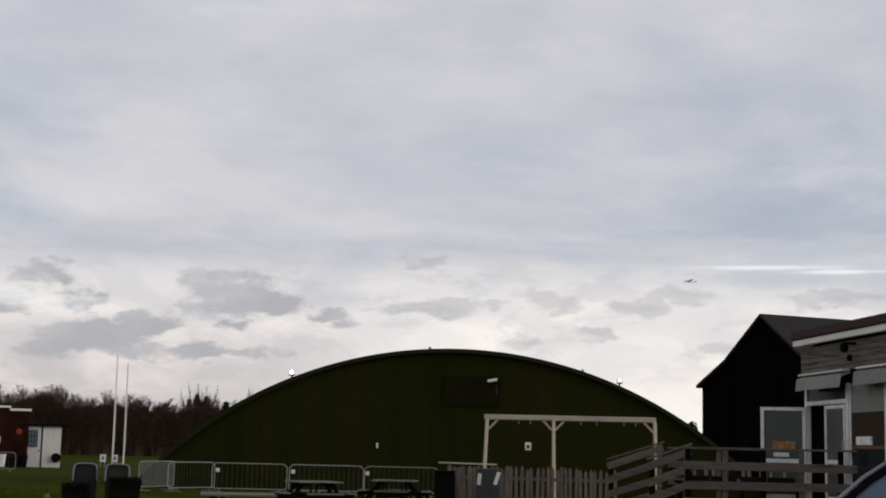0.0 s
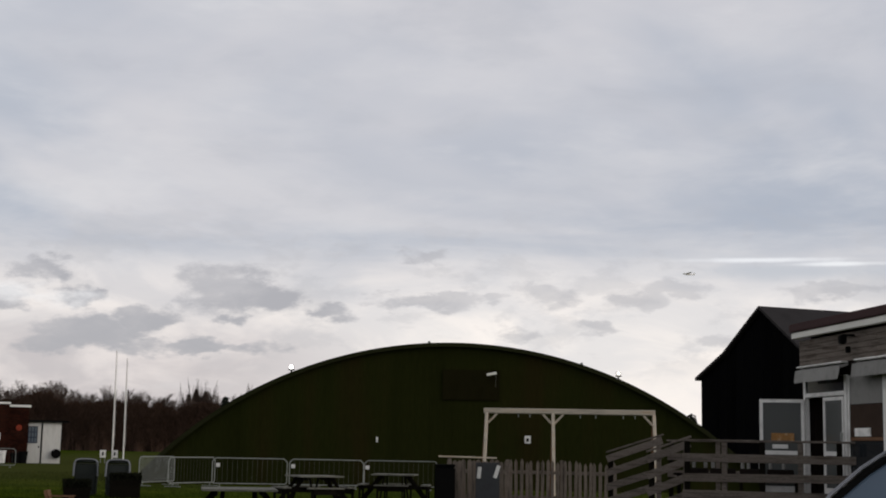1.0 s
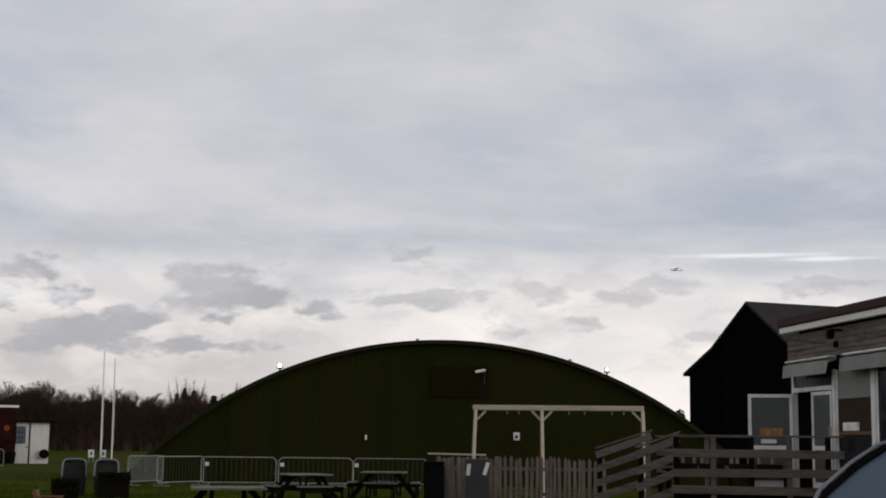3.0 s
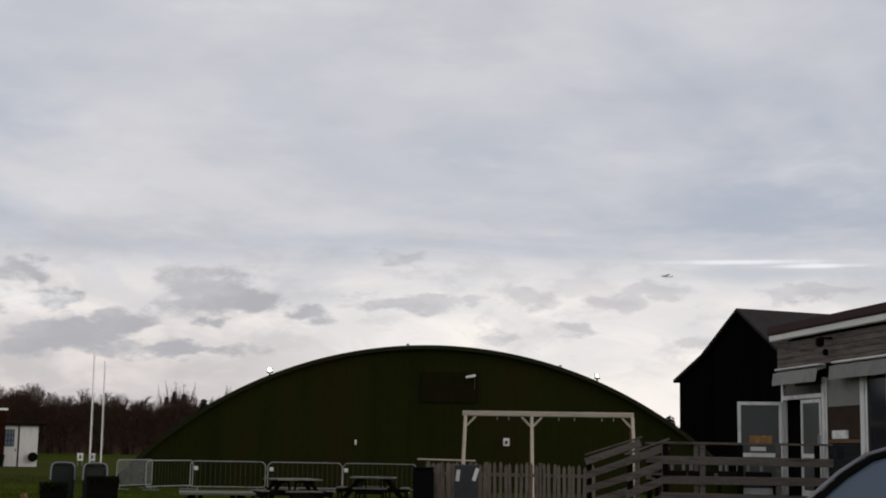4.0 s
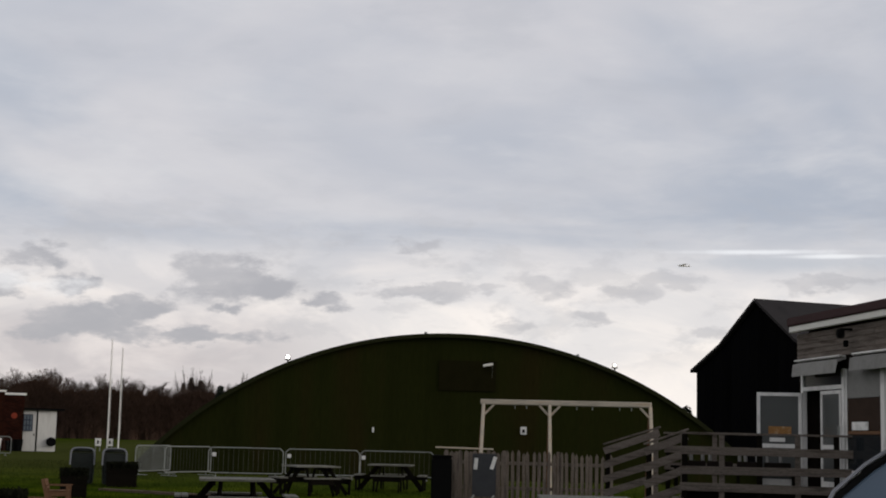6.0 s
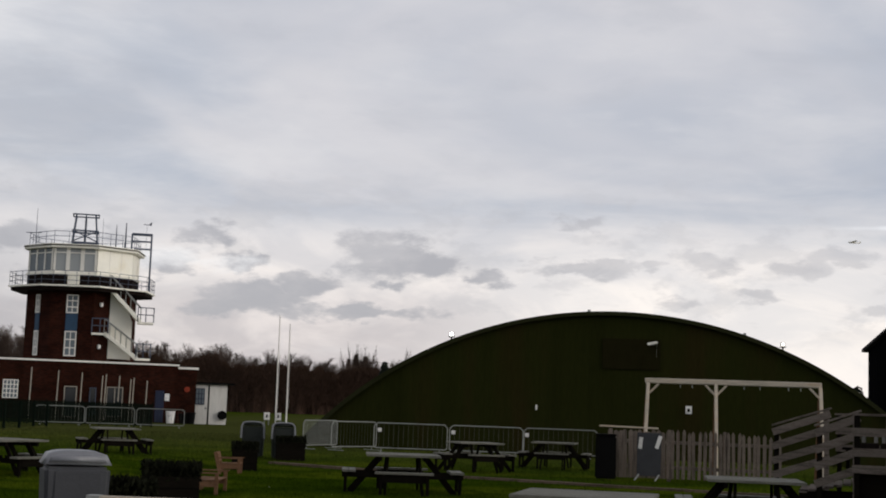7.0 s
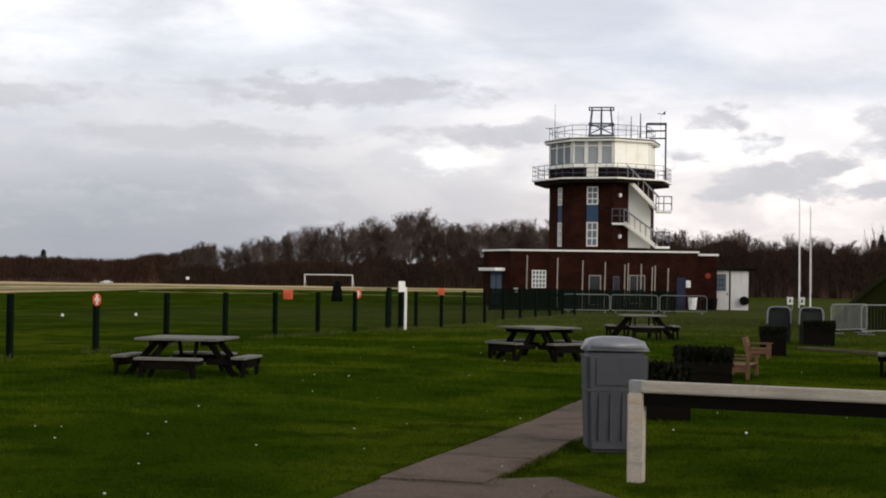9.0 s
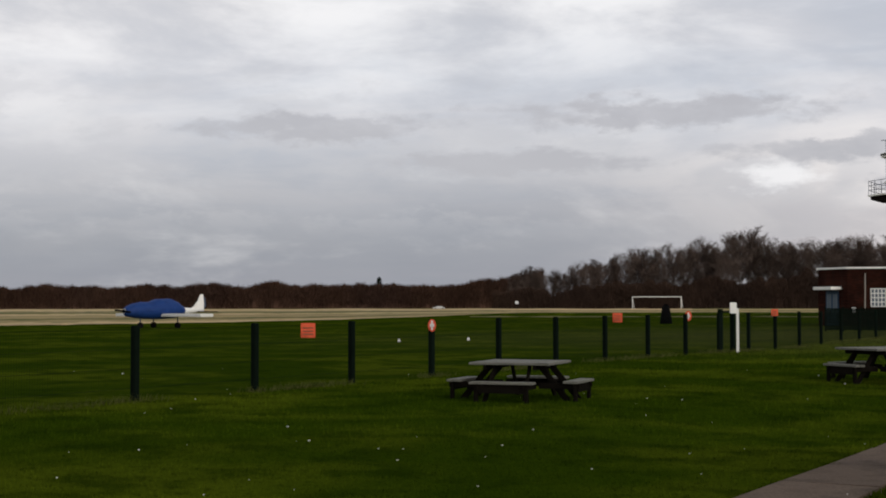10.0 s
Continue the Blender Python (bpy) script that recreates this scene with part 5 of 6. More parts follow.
part("frame", tubes([((3.5, 0, 9.3), (3.5, 0, 13.5)), ((3.5, 0, 13.5), (2.1, 0, 13.5)), ((2.1, 0, 13.5), (2.1, 0, 12.4)), ((2.1, 0, 12.95), (3.5, 0, 12.95)), ((2.3, 0, 12.4), (3.5, 0, 12.4)), ((3.5, 0.7, 9.3), (3.5, 0.7, 13.5)), ((3.5, 0, 13.5), (3.5, 0.7, 13.5)), ((2.1, 0.7, 12.4), (2.1, 0.7, 13.5)), ((2.1, 0.7, 13.5), (3.5, 0.7, 13.5))], 0.06), GREY_PAINT, rl)
for x, z1, r in ((-4.66, 15.0, 0.03), (0.0, 14.3, 0.02), (0.95, 13.9, 0.05), (1.62, 14.1, 0.07)):
    an = empty("antenna", facing(20.0, TD - 2.2) @ pose(x, 0 if x > -4 else 2.0, 12.3), "thin whip antenna on the cab roof", "antenna", "roof antennas")
    part("rod", tube(bmesh.new(), (0, 0, 0), (0, 0, z1 - 12.3), r, r * 0.5), GREY_PAINT, an)
    if x < -4:
        part("arm", tube(bmesh.new(), (-0.7, 0, 0.9), (0.4, 0, 0.95), 0.025), GREY_PAINT, an)

wv = empty("wind_vane", facing(18.3, TD - 2.0), "small dark wind vane on a thin mast above the cab", "wind vane")
part("mast", tube(bmesh.new(), (0, 0, 12.2), (0, 0, 14.1), 0.012, 0.008, 6), GREY_PAINT, wv)
part("arm", bar((-0.26, 0, 14.1), (0.26, 0, 14.06), 0.04, 0.05), GREY_PAINT, wv)
part("tail", prism([(0.1, 14.05), (0.3, 14.0), (0.34, 14.26), (0.22, 14.22)], -0.015, 0.015), GREY_PAINT, wv)

# ---- the tower's ground floor building ----
base = empty("tower_building", facing(20.0, 101.4), "low dark red brick building with a white coping round the tower", "building")
foot = [(-7.5, 0.0), (5.72, 0.0), (5.72, 12.0), (-10.2, 12.0), (-9.7, 2.6)]
part("wall", slab(foot, -0.1, 3.94), BRICK, base)
part("coping", slab([(x * 1.012, y - 0.08 if y < 3 else y) for x, y in foot], 3.94, 4.06), WHITE, base, "white coping")
part("wing", slab([(5.73, 0.3), (7.05, 0.3), (7.05, 9.0), (5.73, 9.0)], -0.1, 3.75), BRICK, base, "lower brick wing")
part("wing_coping", slab([(5.73, 0.2), (7.15, 0.2), (7.15, 9.1), (5.73, 9.1)], 3.75, 3.9), WHITE, base)
chamfer = pose(-8.6, 1.27, 0, 0, 0, -49.5)
d1 = part("door", B((-0.7, 0.7, -0.05, 0.05, 0, 2.45)), BLUE, base, "blue glazed double door")
d1.matrix_basis = chamfer
for x in (-0.35, 0.35):
    part("pane", B((x - 0.22, x + 0.22, -0.06, -0.051, 0.9, 2.2)), GLASS_PALE, d1)
    part("mullion", B((x - 0.02, x + 0.02, -0.075, -0.061, 0.9, 2.2)), BLUE, d1)
part("canopy", B((-1.05, 1.05, -0.9, 0.0, 2.5, 2.72), bevel=0.02), WHITE, d1, "white door canopy")


def base_window(x0, x1, z0, z1, nx, nz, mt=WHITE, gl=GLASS_PALE, name="window"):
    w = part(name, B((x0, x1, -0.03, 0.02, z0, z1)), gl, base)
    bars = [(x0 + (x1 - x0) * i / nx - 0.03, x0 + (x1 - x0) * i / nx + 0.03, -0.06, -0.02, z0, z1) for i in range(nx + 1)]
    bars += [(x0 - 0.03, x1 + 0.03, -0.065, -0.02, z0 + (z1 - z0) * i / nz - 0.03, z0 + (z1 - z0) * i / nz + 0.03) for i in range(nz + 1)]
    part("frame", B(*bars), mt, w)
    return w


base_window(-5.95, -5.0, 1.35, 2.55, 4, 4)
base_window(-1.9, -1.1, 0.2, 2.25, 1, 1, gl=GLASS, mt=POLE)
base_window(0.95, 2.0, 0.3, 2.3, 2, 1, gl=GLASS, mt=POLE)
base_window(-0.2, 0.2, 0.4, 2.2, 1, 1, gl=GLASS, mt=GREY_PAINT)
part("door", B((4.25, 4.85, -0.04, 0.03, 0, 2.2)), BLUE_DARK, base, "dark blue door")
for x, z1 in ((-6.3, 3.55), (-4.15, 3.4), (-2.38, 3.25), (-0.82, 3.15), (0.55, 3.0), (0.78, 3.1), (1.68, 3.05), (2.45, 2.85), (2.65, 2.95), (3.55, 2.78)):
    pp = empty("white_pole", base.matrix_basis @ pose(x, -1.2, 0), "slim dirty cream pole before the brick building", "pole", "white poles")
    part("shaft", tube(bmesh.new(), (0, 0, -0.1), (0.05, 0, z1), 0.045, 0.035, 8), POLE, pp)
    part("cap", tube(bmesh.new(), (0.05, 0, z1), (0.05, 0, z1 + 0.05), 0.05, 0.03, 8), POLE, pp)
for x, z, w, h, mt, lb_ in ((5.0 + 0.05, 1.75, 0.32, 0.5, SIGN_WHITE, "white notice on the brick wall"), (-7.1, 1.1, 0.3, 0.35, SIGN_WHITE, "white notice on the brick wall")):
    n = empty("notice", base.matrix_basis @ pose(x, -0.03, z), lb_, "sign")
    part("plate", B((-w / 2, w / 2, -0.02, 0.03, -h / 2, h / 2), bevel=0.005), mt, n)
# round sign on the wing, a plain red disc
rb = empty("lifebuoy", base.matrix_basis @ pose(6.42, 0.24, 2.35), "round red sign on the brick wing", "sign")
bm = bmesh.new()
bmesh.ops.create_cone(bm, cap_ends=True, segments=20, radius1=0.20, radius2=0.20, depth=0.06, matrix=Matrix.Rotation(math.pi / 2, 4, "X"))
part("disc", bm, RED_DULL, rb)
for x, h, mt in ((5.3, 0.75, SIGN_WHITE), (6.2, 0.6, BLACK), (6.7, 0.7, BLACK)):
    n = empty("planter_tub", base.matrix_basis @ pose(x, -1.0, 0), "small tub standing by the brick wall", "tub", "tubs by the wall")
    part("tub", tube(bmesh.new(), (0, 0, -0.03), (0, 0, h), 0.25, 0.32, 12), mt, n)
    part("rim", tube(bmesh.new(), (0, 0, h), (0, 0, h + 0.06), 0.34, 0.34, 12), mt, n)

hut = empty("white_hut", facing(20.1, 102.0), "small white boarded hut with a dark flat roof", "hut")
part("wall", B((7.12, 8.1, 0.0, 2.0, -0.1, 2.75), bevel=0.01), HUT_WHITE, hut)
part("store", B((8.22, 9.45, 0.0, 2.0, -0.1, 2.75), bevel=0.01), HUT_WHITE, hut)
# black fill stands in for the dark gap between hut and store
part("gap", B((8.1, 8.22, 0.2, 1.9, -0.1, 2.7)), BLACK, hut)
part("roof", B((7.0, 9.95, -0.25, 2.2, 2.76, 2.9), bevel=0.01), BLACK, hut)
w = part("window", B((7.25, 7.85, -0.03, 0.0, 1.35, 2.45)), GLASS_PALE, hut)
part("frame", B(*[(7.25 + 0.2 * i - 0.025, 7.25 + 0.2 * i + 0.025, -0.05, -0.031, 1.35, 2.45) for i in range(4)], *[(7.22, 7.88, -0.055, -0.031, 1.35 + 0.367 * i - 0.025, 1.35 + 0.367 * i + 0.025) for i in range(4)]), BLUE_DARK, w)
bm = bmesh.new()
bmesh.ops.create_cone(bm, cap_ends=True, segments=20, radius1=0.32, radius2=0.32, depth=0.3, matrix=Matrix.Translation((9.15, -0.15, 0.62)) @ Matrix.Rotation(math.pi / 2, 4, "X"))
part("hose_reel", bm, BLACK, hut, "black hose reel")
part("handle", B((7.95, 8.02, -0.05, 0.0, 1.0, 1.15)), BLACK, hut)

# ---- flagpoles ----
for az_, top_, base_ in ((12.84, 3.45, 0), (12.42, 3.15, 0)):
    fp = empty("flagpole", facing(az_, 120.0), "tall slim white flagpole", "flagpole", "flagpoles")
    h = 1.62 + 120 * math.tan(radians(top_))
    part("pole", tube(bmesh.new(), (0, 0, -0.1), (-0.05, 0, h), 0.065, 0.035, 8), WHITE, fp)
    part("truck", tube(bmesh.new(), (-0.05, 0, h), (-0.05, 0, h + 0.1), 0.06, 0.02, 8), WHITE, fp)
    part("halyard", tube(bmesh.new(), (0.1, -0.1, 1.2), (0.03, -0.05, h - 0.1), 0.012, sides=4), WHITE, fp)
for az_ in (13.2, 12.75):
    n = empty("notice_board", facing(az_, 108.0), "small white notice board on the ground", "sign", "notice boards")
    part("plate", B((-0.22, 0.22, -0.02, 0.02, 0.35, 0.9), bevel=0.01), SIGN_WHITE, n)
    part("symbol", B((-0.06, 0.06, -0.03, -0.021, 0.5, 0.75)), BLACK, n)
    for x in (-0.155, 0.155):
        part("leg", B((x - 0.025, x + 0.025, -0.015, 0.02, -0.05, 0.349)), GALV, n)

# ---- football goal, covered marker, aeroplane ----
goal = empty("football_goal", facing(31.5, 212.0, -14), "white football goal on the far grass", "goal")
part("post", tube(bmesh.new(), (-3.66, 0, -0.1), (-3.66, 0, 2.44), 0.06, sides=10), WHITE, goal)
part("post", tube(bmesh.new(), (3.66, 0, -0.1), (3.66, 0, 2.44), 0.06, sides=10), WHITE, goal)
part("crossbar", tube(bmesh.new(), (-3.74, 0, 2.44), (3.74, 0, 2.44), 0.065, sides=10), WHITE, goal)
part("stay", tubes([((-3.66, 0, 2.4), (-3.66, 1.6, 0)), ((3.66, 0, 2.4), (3.66, 1.6, 0))], 0.03), WHITE, goal)
mk = empty("covered_marker", facing(31.2, 112.0), "dark tarpaulin covered field marker", "marker")
bm = bmesh.new()
bmesh.ops.create_cone(bm, cap_ends=True, segments=14, radius1=0.5, radius2=0.28, depth=1.4, matrix=Matrix.Translation((0, 0, 0.68)))
bmesh.ops.subdivide_edges(bm, edges=bm.edges[:], cuts=2)
for v in bm.verts:
    v.co += Vector((1, 1, 0.2)) * 0.06 * noise.noise(v.co * 2.5)
part("cover", bm, BLACK, mk, smooth=True)
part("top", B((-0.2, 0.2, -0.2, 0.2, 1.36, 1.52), bevel=0.06), BLACK, mk)
for az_, d_ in ((45.0 - 3.0, 60.0), (39.2, 62.0), (41.9, 180.0), (35.2, 230.0)):
    n = empty("field_marker", facing(az_, d_), "small white runway marker on the grass", "marker", "white field markers")
    part("board", prism([(-0.06, 0), (0.06, 0), (0.04, 0.12), (-0.04, 0.12)], -0.05, 0.05), SIGN_WHITE, n)
mb = empty("marker_board", facing(37.1, 172.0), "small white marker board on a thin post", "marker")
part("post", tube(bmesh.new(), (0, 0, -0.1), (0, 0, 1.5), 0.012), BAR_DULL, mb)
part("board", B((-0.2, 0.2, -0.03, 0.03, 1.45, 1.8), bevel=0.02), SIGN_WHITE, mb)
vh = empty("white_van", facing(40.2, 330.0) @ Matrix.Diagonal((1, 1, 0.62, 1)), "low white vehicle far across the airfield", "vehicle")
part("body", B((-1.4, 1.4, -0.7, 0.7, 0.3, 0.9), bevel=0.15), SIGN_WHITE, vh)
part("cab", B((-0.7, 0.9, -0.65, 0.65, 0.9, 1.3), bevel=0.15), SIGN_WHITE, vh)
for x in (-0.9, 0.9):
    part("wheel", tube(bmesh.new(), (x, -0.75, 0.28), (x, 0.75, 0.28), 0.3, sides=12), BLACK, vh)

plane = empty("aeroplane", facing(51.27, 98.0, 38) @ pose(0, 0, -0.05), "small low wing aeroplane under a blue tarpaulin", "aeroplane")


def loft(sections, n=16):
    """A skin through upright ellipses: (x, half width, bottom, top)."""
    bm = bmesh.new()
    rings = []
    for x, hw, z0, z1 in sections:
        ring = []
        for k in range(n):
            a = 2 * math.pi * k / n
            ring.append(bm.verts.new((x, hw * math.cos(a), (z0 + z1) / 2 + (z1 - z0) / 2 * math.sin(a))))
        rings.append(ring)
    for p, q in zip(rings[:-1], rings[1:]):
        for k in range(n):
            bm.faces.new((p[k], p[(k + 1) % n], q[(k + 1) % n], q[k]))
    bm.faces.new(rings[0])
    bm.faces.new(rings[-1][::-1])
    bmesh.ops.recalc_face_normals(bm, faces=bm.faces[:])
    return bm


part("fuselage", loft([(-3.2, 0.12, 1.0, 1.3), (-2.9, 0.34, 0.82, 1.42), (-2.2, 0.44, 0.74, 1.5), (-1.0, 0.5, 0.7, 1.52), (0.6, 0.45, 0.75, 1.5), (2.0, 0.26, 0.92, 1.36), (3.5, 0.07, 1.1, 1.28)]), WHITE, plane, smooth=True)
tp = loft([(-3.18, 0.2, 0.92, 1.36), (-3.0, 0.4, 0.78, 1.5), (-2.5, 0.52, 0.7, 1.66), (-1.9, 0.58, 0.64, 1.78), (-1.2, 0.6, 0.62, 1.76), (-0.6, 0.62, 0.6, 1.98), (0.4, 0.6, 0.62, 1.97), (1.2, 0.5, 0.72, 1.78), (1.62, 0.36, 0.85, 1.45)])
bmesh.ops.subdivide_edges(tp, edges=tp.edges[:], cuts=2, use_grid_fill=True)
for v in tp.verts:
    v.co += v.co.normalized() * (0.07 * noise.noise(v.co * 2.2) + 0.03 * noise.noise(v.co * 6))
part("cover", tp, TARP, plane, "crumpled blue tarpaulin cover", smooth=True)
part("spinner", loft([(-3.45, 0.03, 1.12, 1.18), (-3.3, 0.1, 1.05, 1.25), (-3.2, 0.13, 1.02, 1.28)], 10), BLACK, plane, smooth=True)
part("propeller", bar((-3.32, -0.85, 1.08), (-3.32, 0.85, 1.22), 0.05, 0.12), BLACK, plane)
part("fin", prism([(2.0, 1.22), (2.6, 1.42), (3.0, 1.85), (3.2, 2.28), (3.42, 2.3), (3.5, 1.7), (3.48, 1.15)], -0.04, 0.04), WHITE, plane, "white swept tail fin")
part("rudder", prism([(3.44, 2.15), (3.62, 2.05), (3.7, 1.5), (3.5, 1.2)], -0.03, 0.03), GREY_PAINT, plane)
tailp = B((2.8, 3.55, -1.5, 1.5, 1.05, 1.11), bevel=0.02)
part("tailplane", tailp, BLACK, plane, "dark tailplane")
wing = B((-0.75, 0.75, -4.6, 4.6, 0.74, 0.95), bevel=0.05)
for v in wing.verts:
    v.co.z += abs(v.co.y) * 0.005
    v.co.x *= 1 - abs(v.co.y) * 0.06
part("wing", wing, WHITE, plane, "white low wing")
for x, y in ((-1.9, 0), (0.2, -1.3), (0.2, 1.3)):
    gl = part("gear_leg", tube(bmesh.new(), (x, y, 0.22), (x, y, 0.82), 0.04), GREY_PAINT, plane)
    part("wheel", tube(bmesh.new(), (x, y - 0.09, 0.19), (x, y + 0.09, 0.19), 0.2, sides=14), BLACK, gl)

# a light aircraft flying far off under the cloud
fx, fy = polar(-9.9, 900)
flyer = empty("flying_aeroplane", pose(fx, fy, 1.6 + 900 * math.tan(radians(7.0)), 0, 4, 14), "small grey aeroplane flying far off under the cloud", "aeroplane")
part("fuselage", loft([(-3.6, 0.1, -0.1, 0.1), (-3.0, 0.45, -0.5, 0.45), (-0.5, 0.6, -0.6, 0.75), (1.5, 0.4, -0.3, 0.5), (4.2, 0.1, 0.0, 0.3)], 10), WHITE, flyer, smooth=True)
part("wing", B((-1.2, 0.5, -5.4, 5.4, 0.55, 0.75), bevel=0.06), WHITE, flyer)
part("tailplane", B((3.4, 4.2, -1.8, 1.8, 0.15, 0.27), bevel=0.03), WHITE, flyer)
part("fin", prism([(3.2, 0.25), (3.9, 1.5), (4.4, 1.5), (4.3, 0.2)], -0.06, 0.06), WHITE, flyer)

# ---- parked car at the edge of the view ----
car = empty("parked_car", pose(3.45, 9.0, -0.03, 0, 0, -26), "silver blue parked car with a dark windscreen", "car")
RISE = ((0.0, 1.00, 0.95), (0.45, 1.34, 0.84), (0.7, 1.51, 0.67), (0.86, 1.62, 0.52), (0.95, 1.68, 0.34), (1.0, 1.70, 0.02))
# sky reflected in the screen is put into its tint
SCREEN = glass_mat("windscreen_sky_tint", (0.095, 0.128, 0.17), 0.08)


def screen(grow, back):
    """The bowed windscreen sheet, a little grown, set back."""
    bm = bmesh.new()
    rows_ = []
    for v, z, hw in RISE:
        hw = hw * grow + (grow - 1) * 0.4
        z = 1.0 + (z - 1.0) * grow + (grow - 1) * 0.25
        rows_.append([bm.verts.new((hw * s / 8, -0.95 + 0.75 * v + 0.14 * (hw * s / 8) ** 2 + back, z)) for s in range(-8, 9)])
    for p, q in zip(rows_[:-1], rows_[1:]):
        for k in range(16):
            bm.faces.new((p[k], p[k + 1], q[k + 1], q[k]))
    return bm


def sweep(line, r, sides=6):
    """One continuous tube along a bent line."""
    bm = bmesh.new()
    last = None
    for i, p in enumerate(line):
        t = (line[min(i + 1, len(line) - 1)] - line[max(i - 1, 0)]).normalized()
        u = t.cross(Vector((0, 1, 0.2))).normalized()
        w = t.cross(u)
        ring = [bm.verts.new(p + (u * math.cos(2 * math.pi * k / sides) + w * math.sin(2 * math.pi * k / sides)) * r) for k in range(sides)]
        if last:
            for k in range(sides):
                bm.faces.new((last[k], last[(k + 1) % sides], ring[(k + 1) % sides], ring[k]))
        last = ring
    bmesh.ops.recalc_face_normals(bm, faces=bm.faces[:])
    return bm


part("windscreen", screen(1.0, 0.0), SCREEN, car, "dark windscreen tinted with reflected sky", smooth=True)
for nm, off, r, mt, lb_ in (("seal", 0.012, 0.024, BLACK, "black windscreen seal"), ("pillar", 0.045, 0.013, BIN_TOP, "pale painted roof edge and pillars")):
    line = [Vector((s * (hw + off), -0.95 + 0.75 * v + 0.14 * hw * hw, z + off * 0.8)) for s, seq in ((-1, RISE), (1, RISE[::-1])) for v, z, hw in seq]
    part(nm, sweep(line, r), mt, car, lb_, smooth=True)
bm = bmesh.new()
rings = []
for v, z, hw in RISE:
    hw, z = hw * 1.02 + 0.03, 1.0 + (z - 1.0) * 1.02 + 0.02
    rings.append([bm.verts.new((sx * hw, y, z - 0.02 * (y > 2))) for sx in (-1, 1) for y in (-0.86 + 0.75 * v + 0.14 * hw * hw, 1.2, 2.3)])
for p, q in zip(rings[:-1], rings[1:]):
    for k in (0, 1, 3, 4):
        bm.faces.new((p[k], p[k + 1], q[k + 1], q[k]))
    bm.faces.new((p[2], p[5], q[5], q[2]))
bmesh.ops.recalc_face_normals(bm, faces=bm.faces[:])
part("cabin", bm, CAR_PAINT, car, smooth=True)
part("bonnet", B((-0.86, 0.86, -1.95, -0.9, 0.55, 0.99), bevel=0.12), CAR_PAINT, car)
part("body", B((-0.92, 0.92, -2.05, 2.45, 0.25, 0.86), bevel=0.1), CAR_PAINT, car)
part("bumper", B((-0.9, 0.9, -2.16, -1.98, 0.28, 0.58), bevel=0.07), CAR_PAINT, car)
part("grille", B((-0.4, 0.4, -2.08, -2.03, 0.6, 0.74), bevel=0.01), BLACK, car)
for sx in (-1, 1):
    part("headlight", B((sx * 0.62 - 0.2, sx * 0.62 + 0.2, -2.09, -2.0, 0.60, 0.78), bevel=0.03), GLASS_PALE, car)
    mi = part("mirror", B((sx * 1.06 - 0.11, sx * 1.06 + 0.11, -0.62, -0.5, 0.98, 1.14), bevel=0.04), CAR_PAINT, car)
    for y in (-1.25, 1.5):
        wh = part("wheel", tube(bmesh.new(), (sx * 0.72, y, 0.3), (sx * 0.94, y, 0.3), 0.32, sides=20), BLACK, car)
        part("rim", tube(bmesh.new(), (sx * 0.90, y, 0.3), (sx * 0.95, y, 0.3), 0.2, sides=16), GALV, wh)

# ---- woods, bare in winter ----


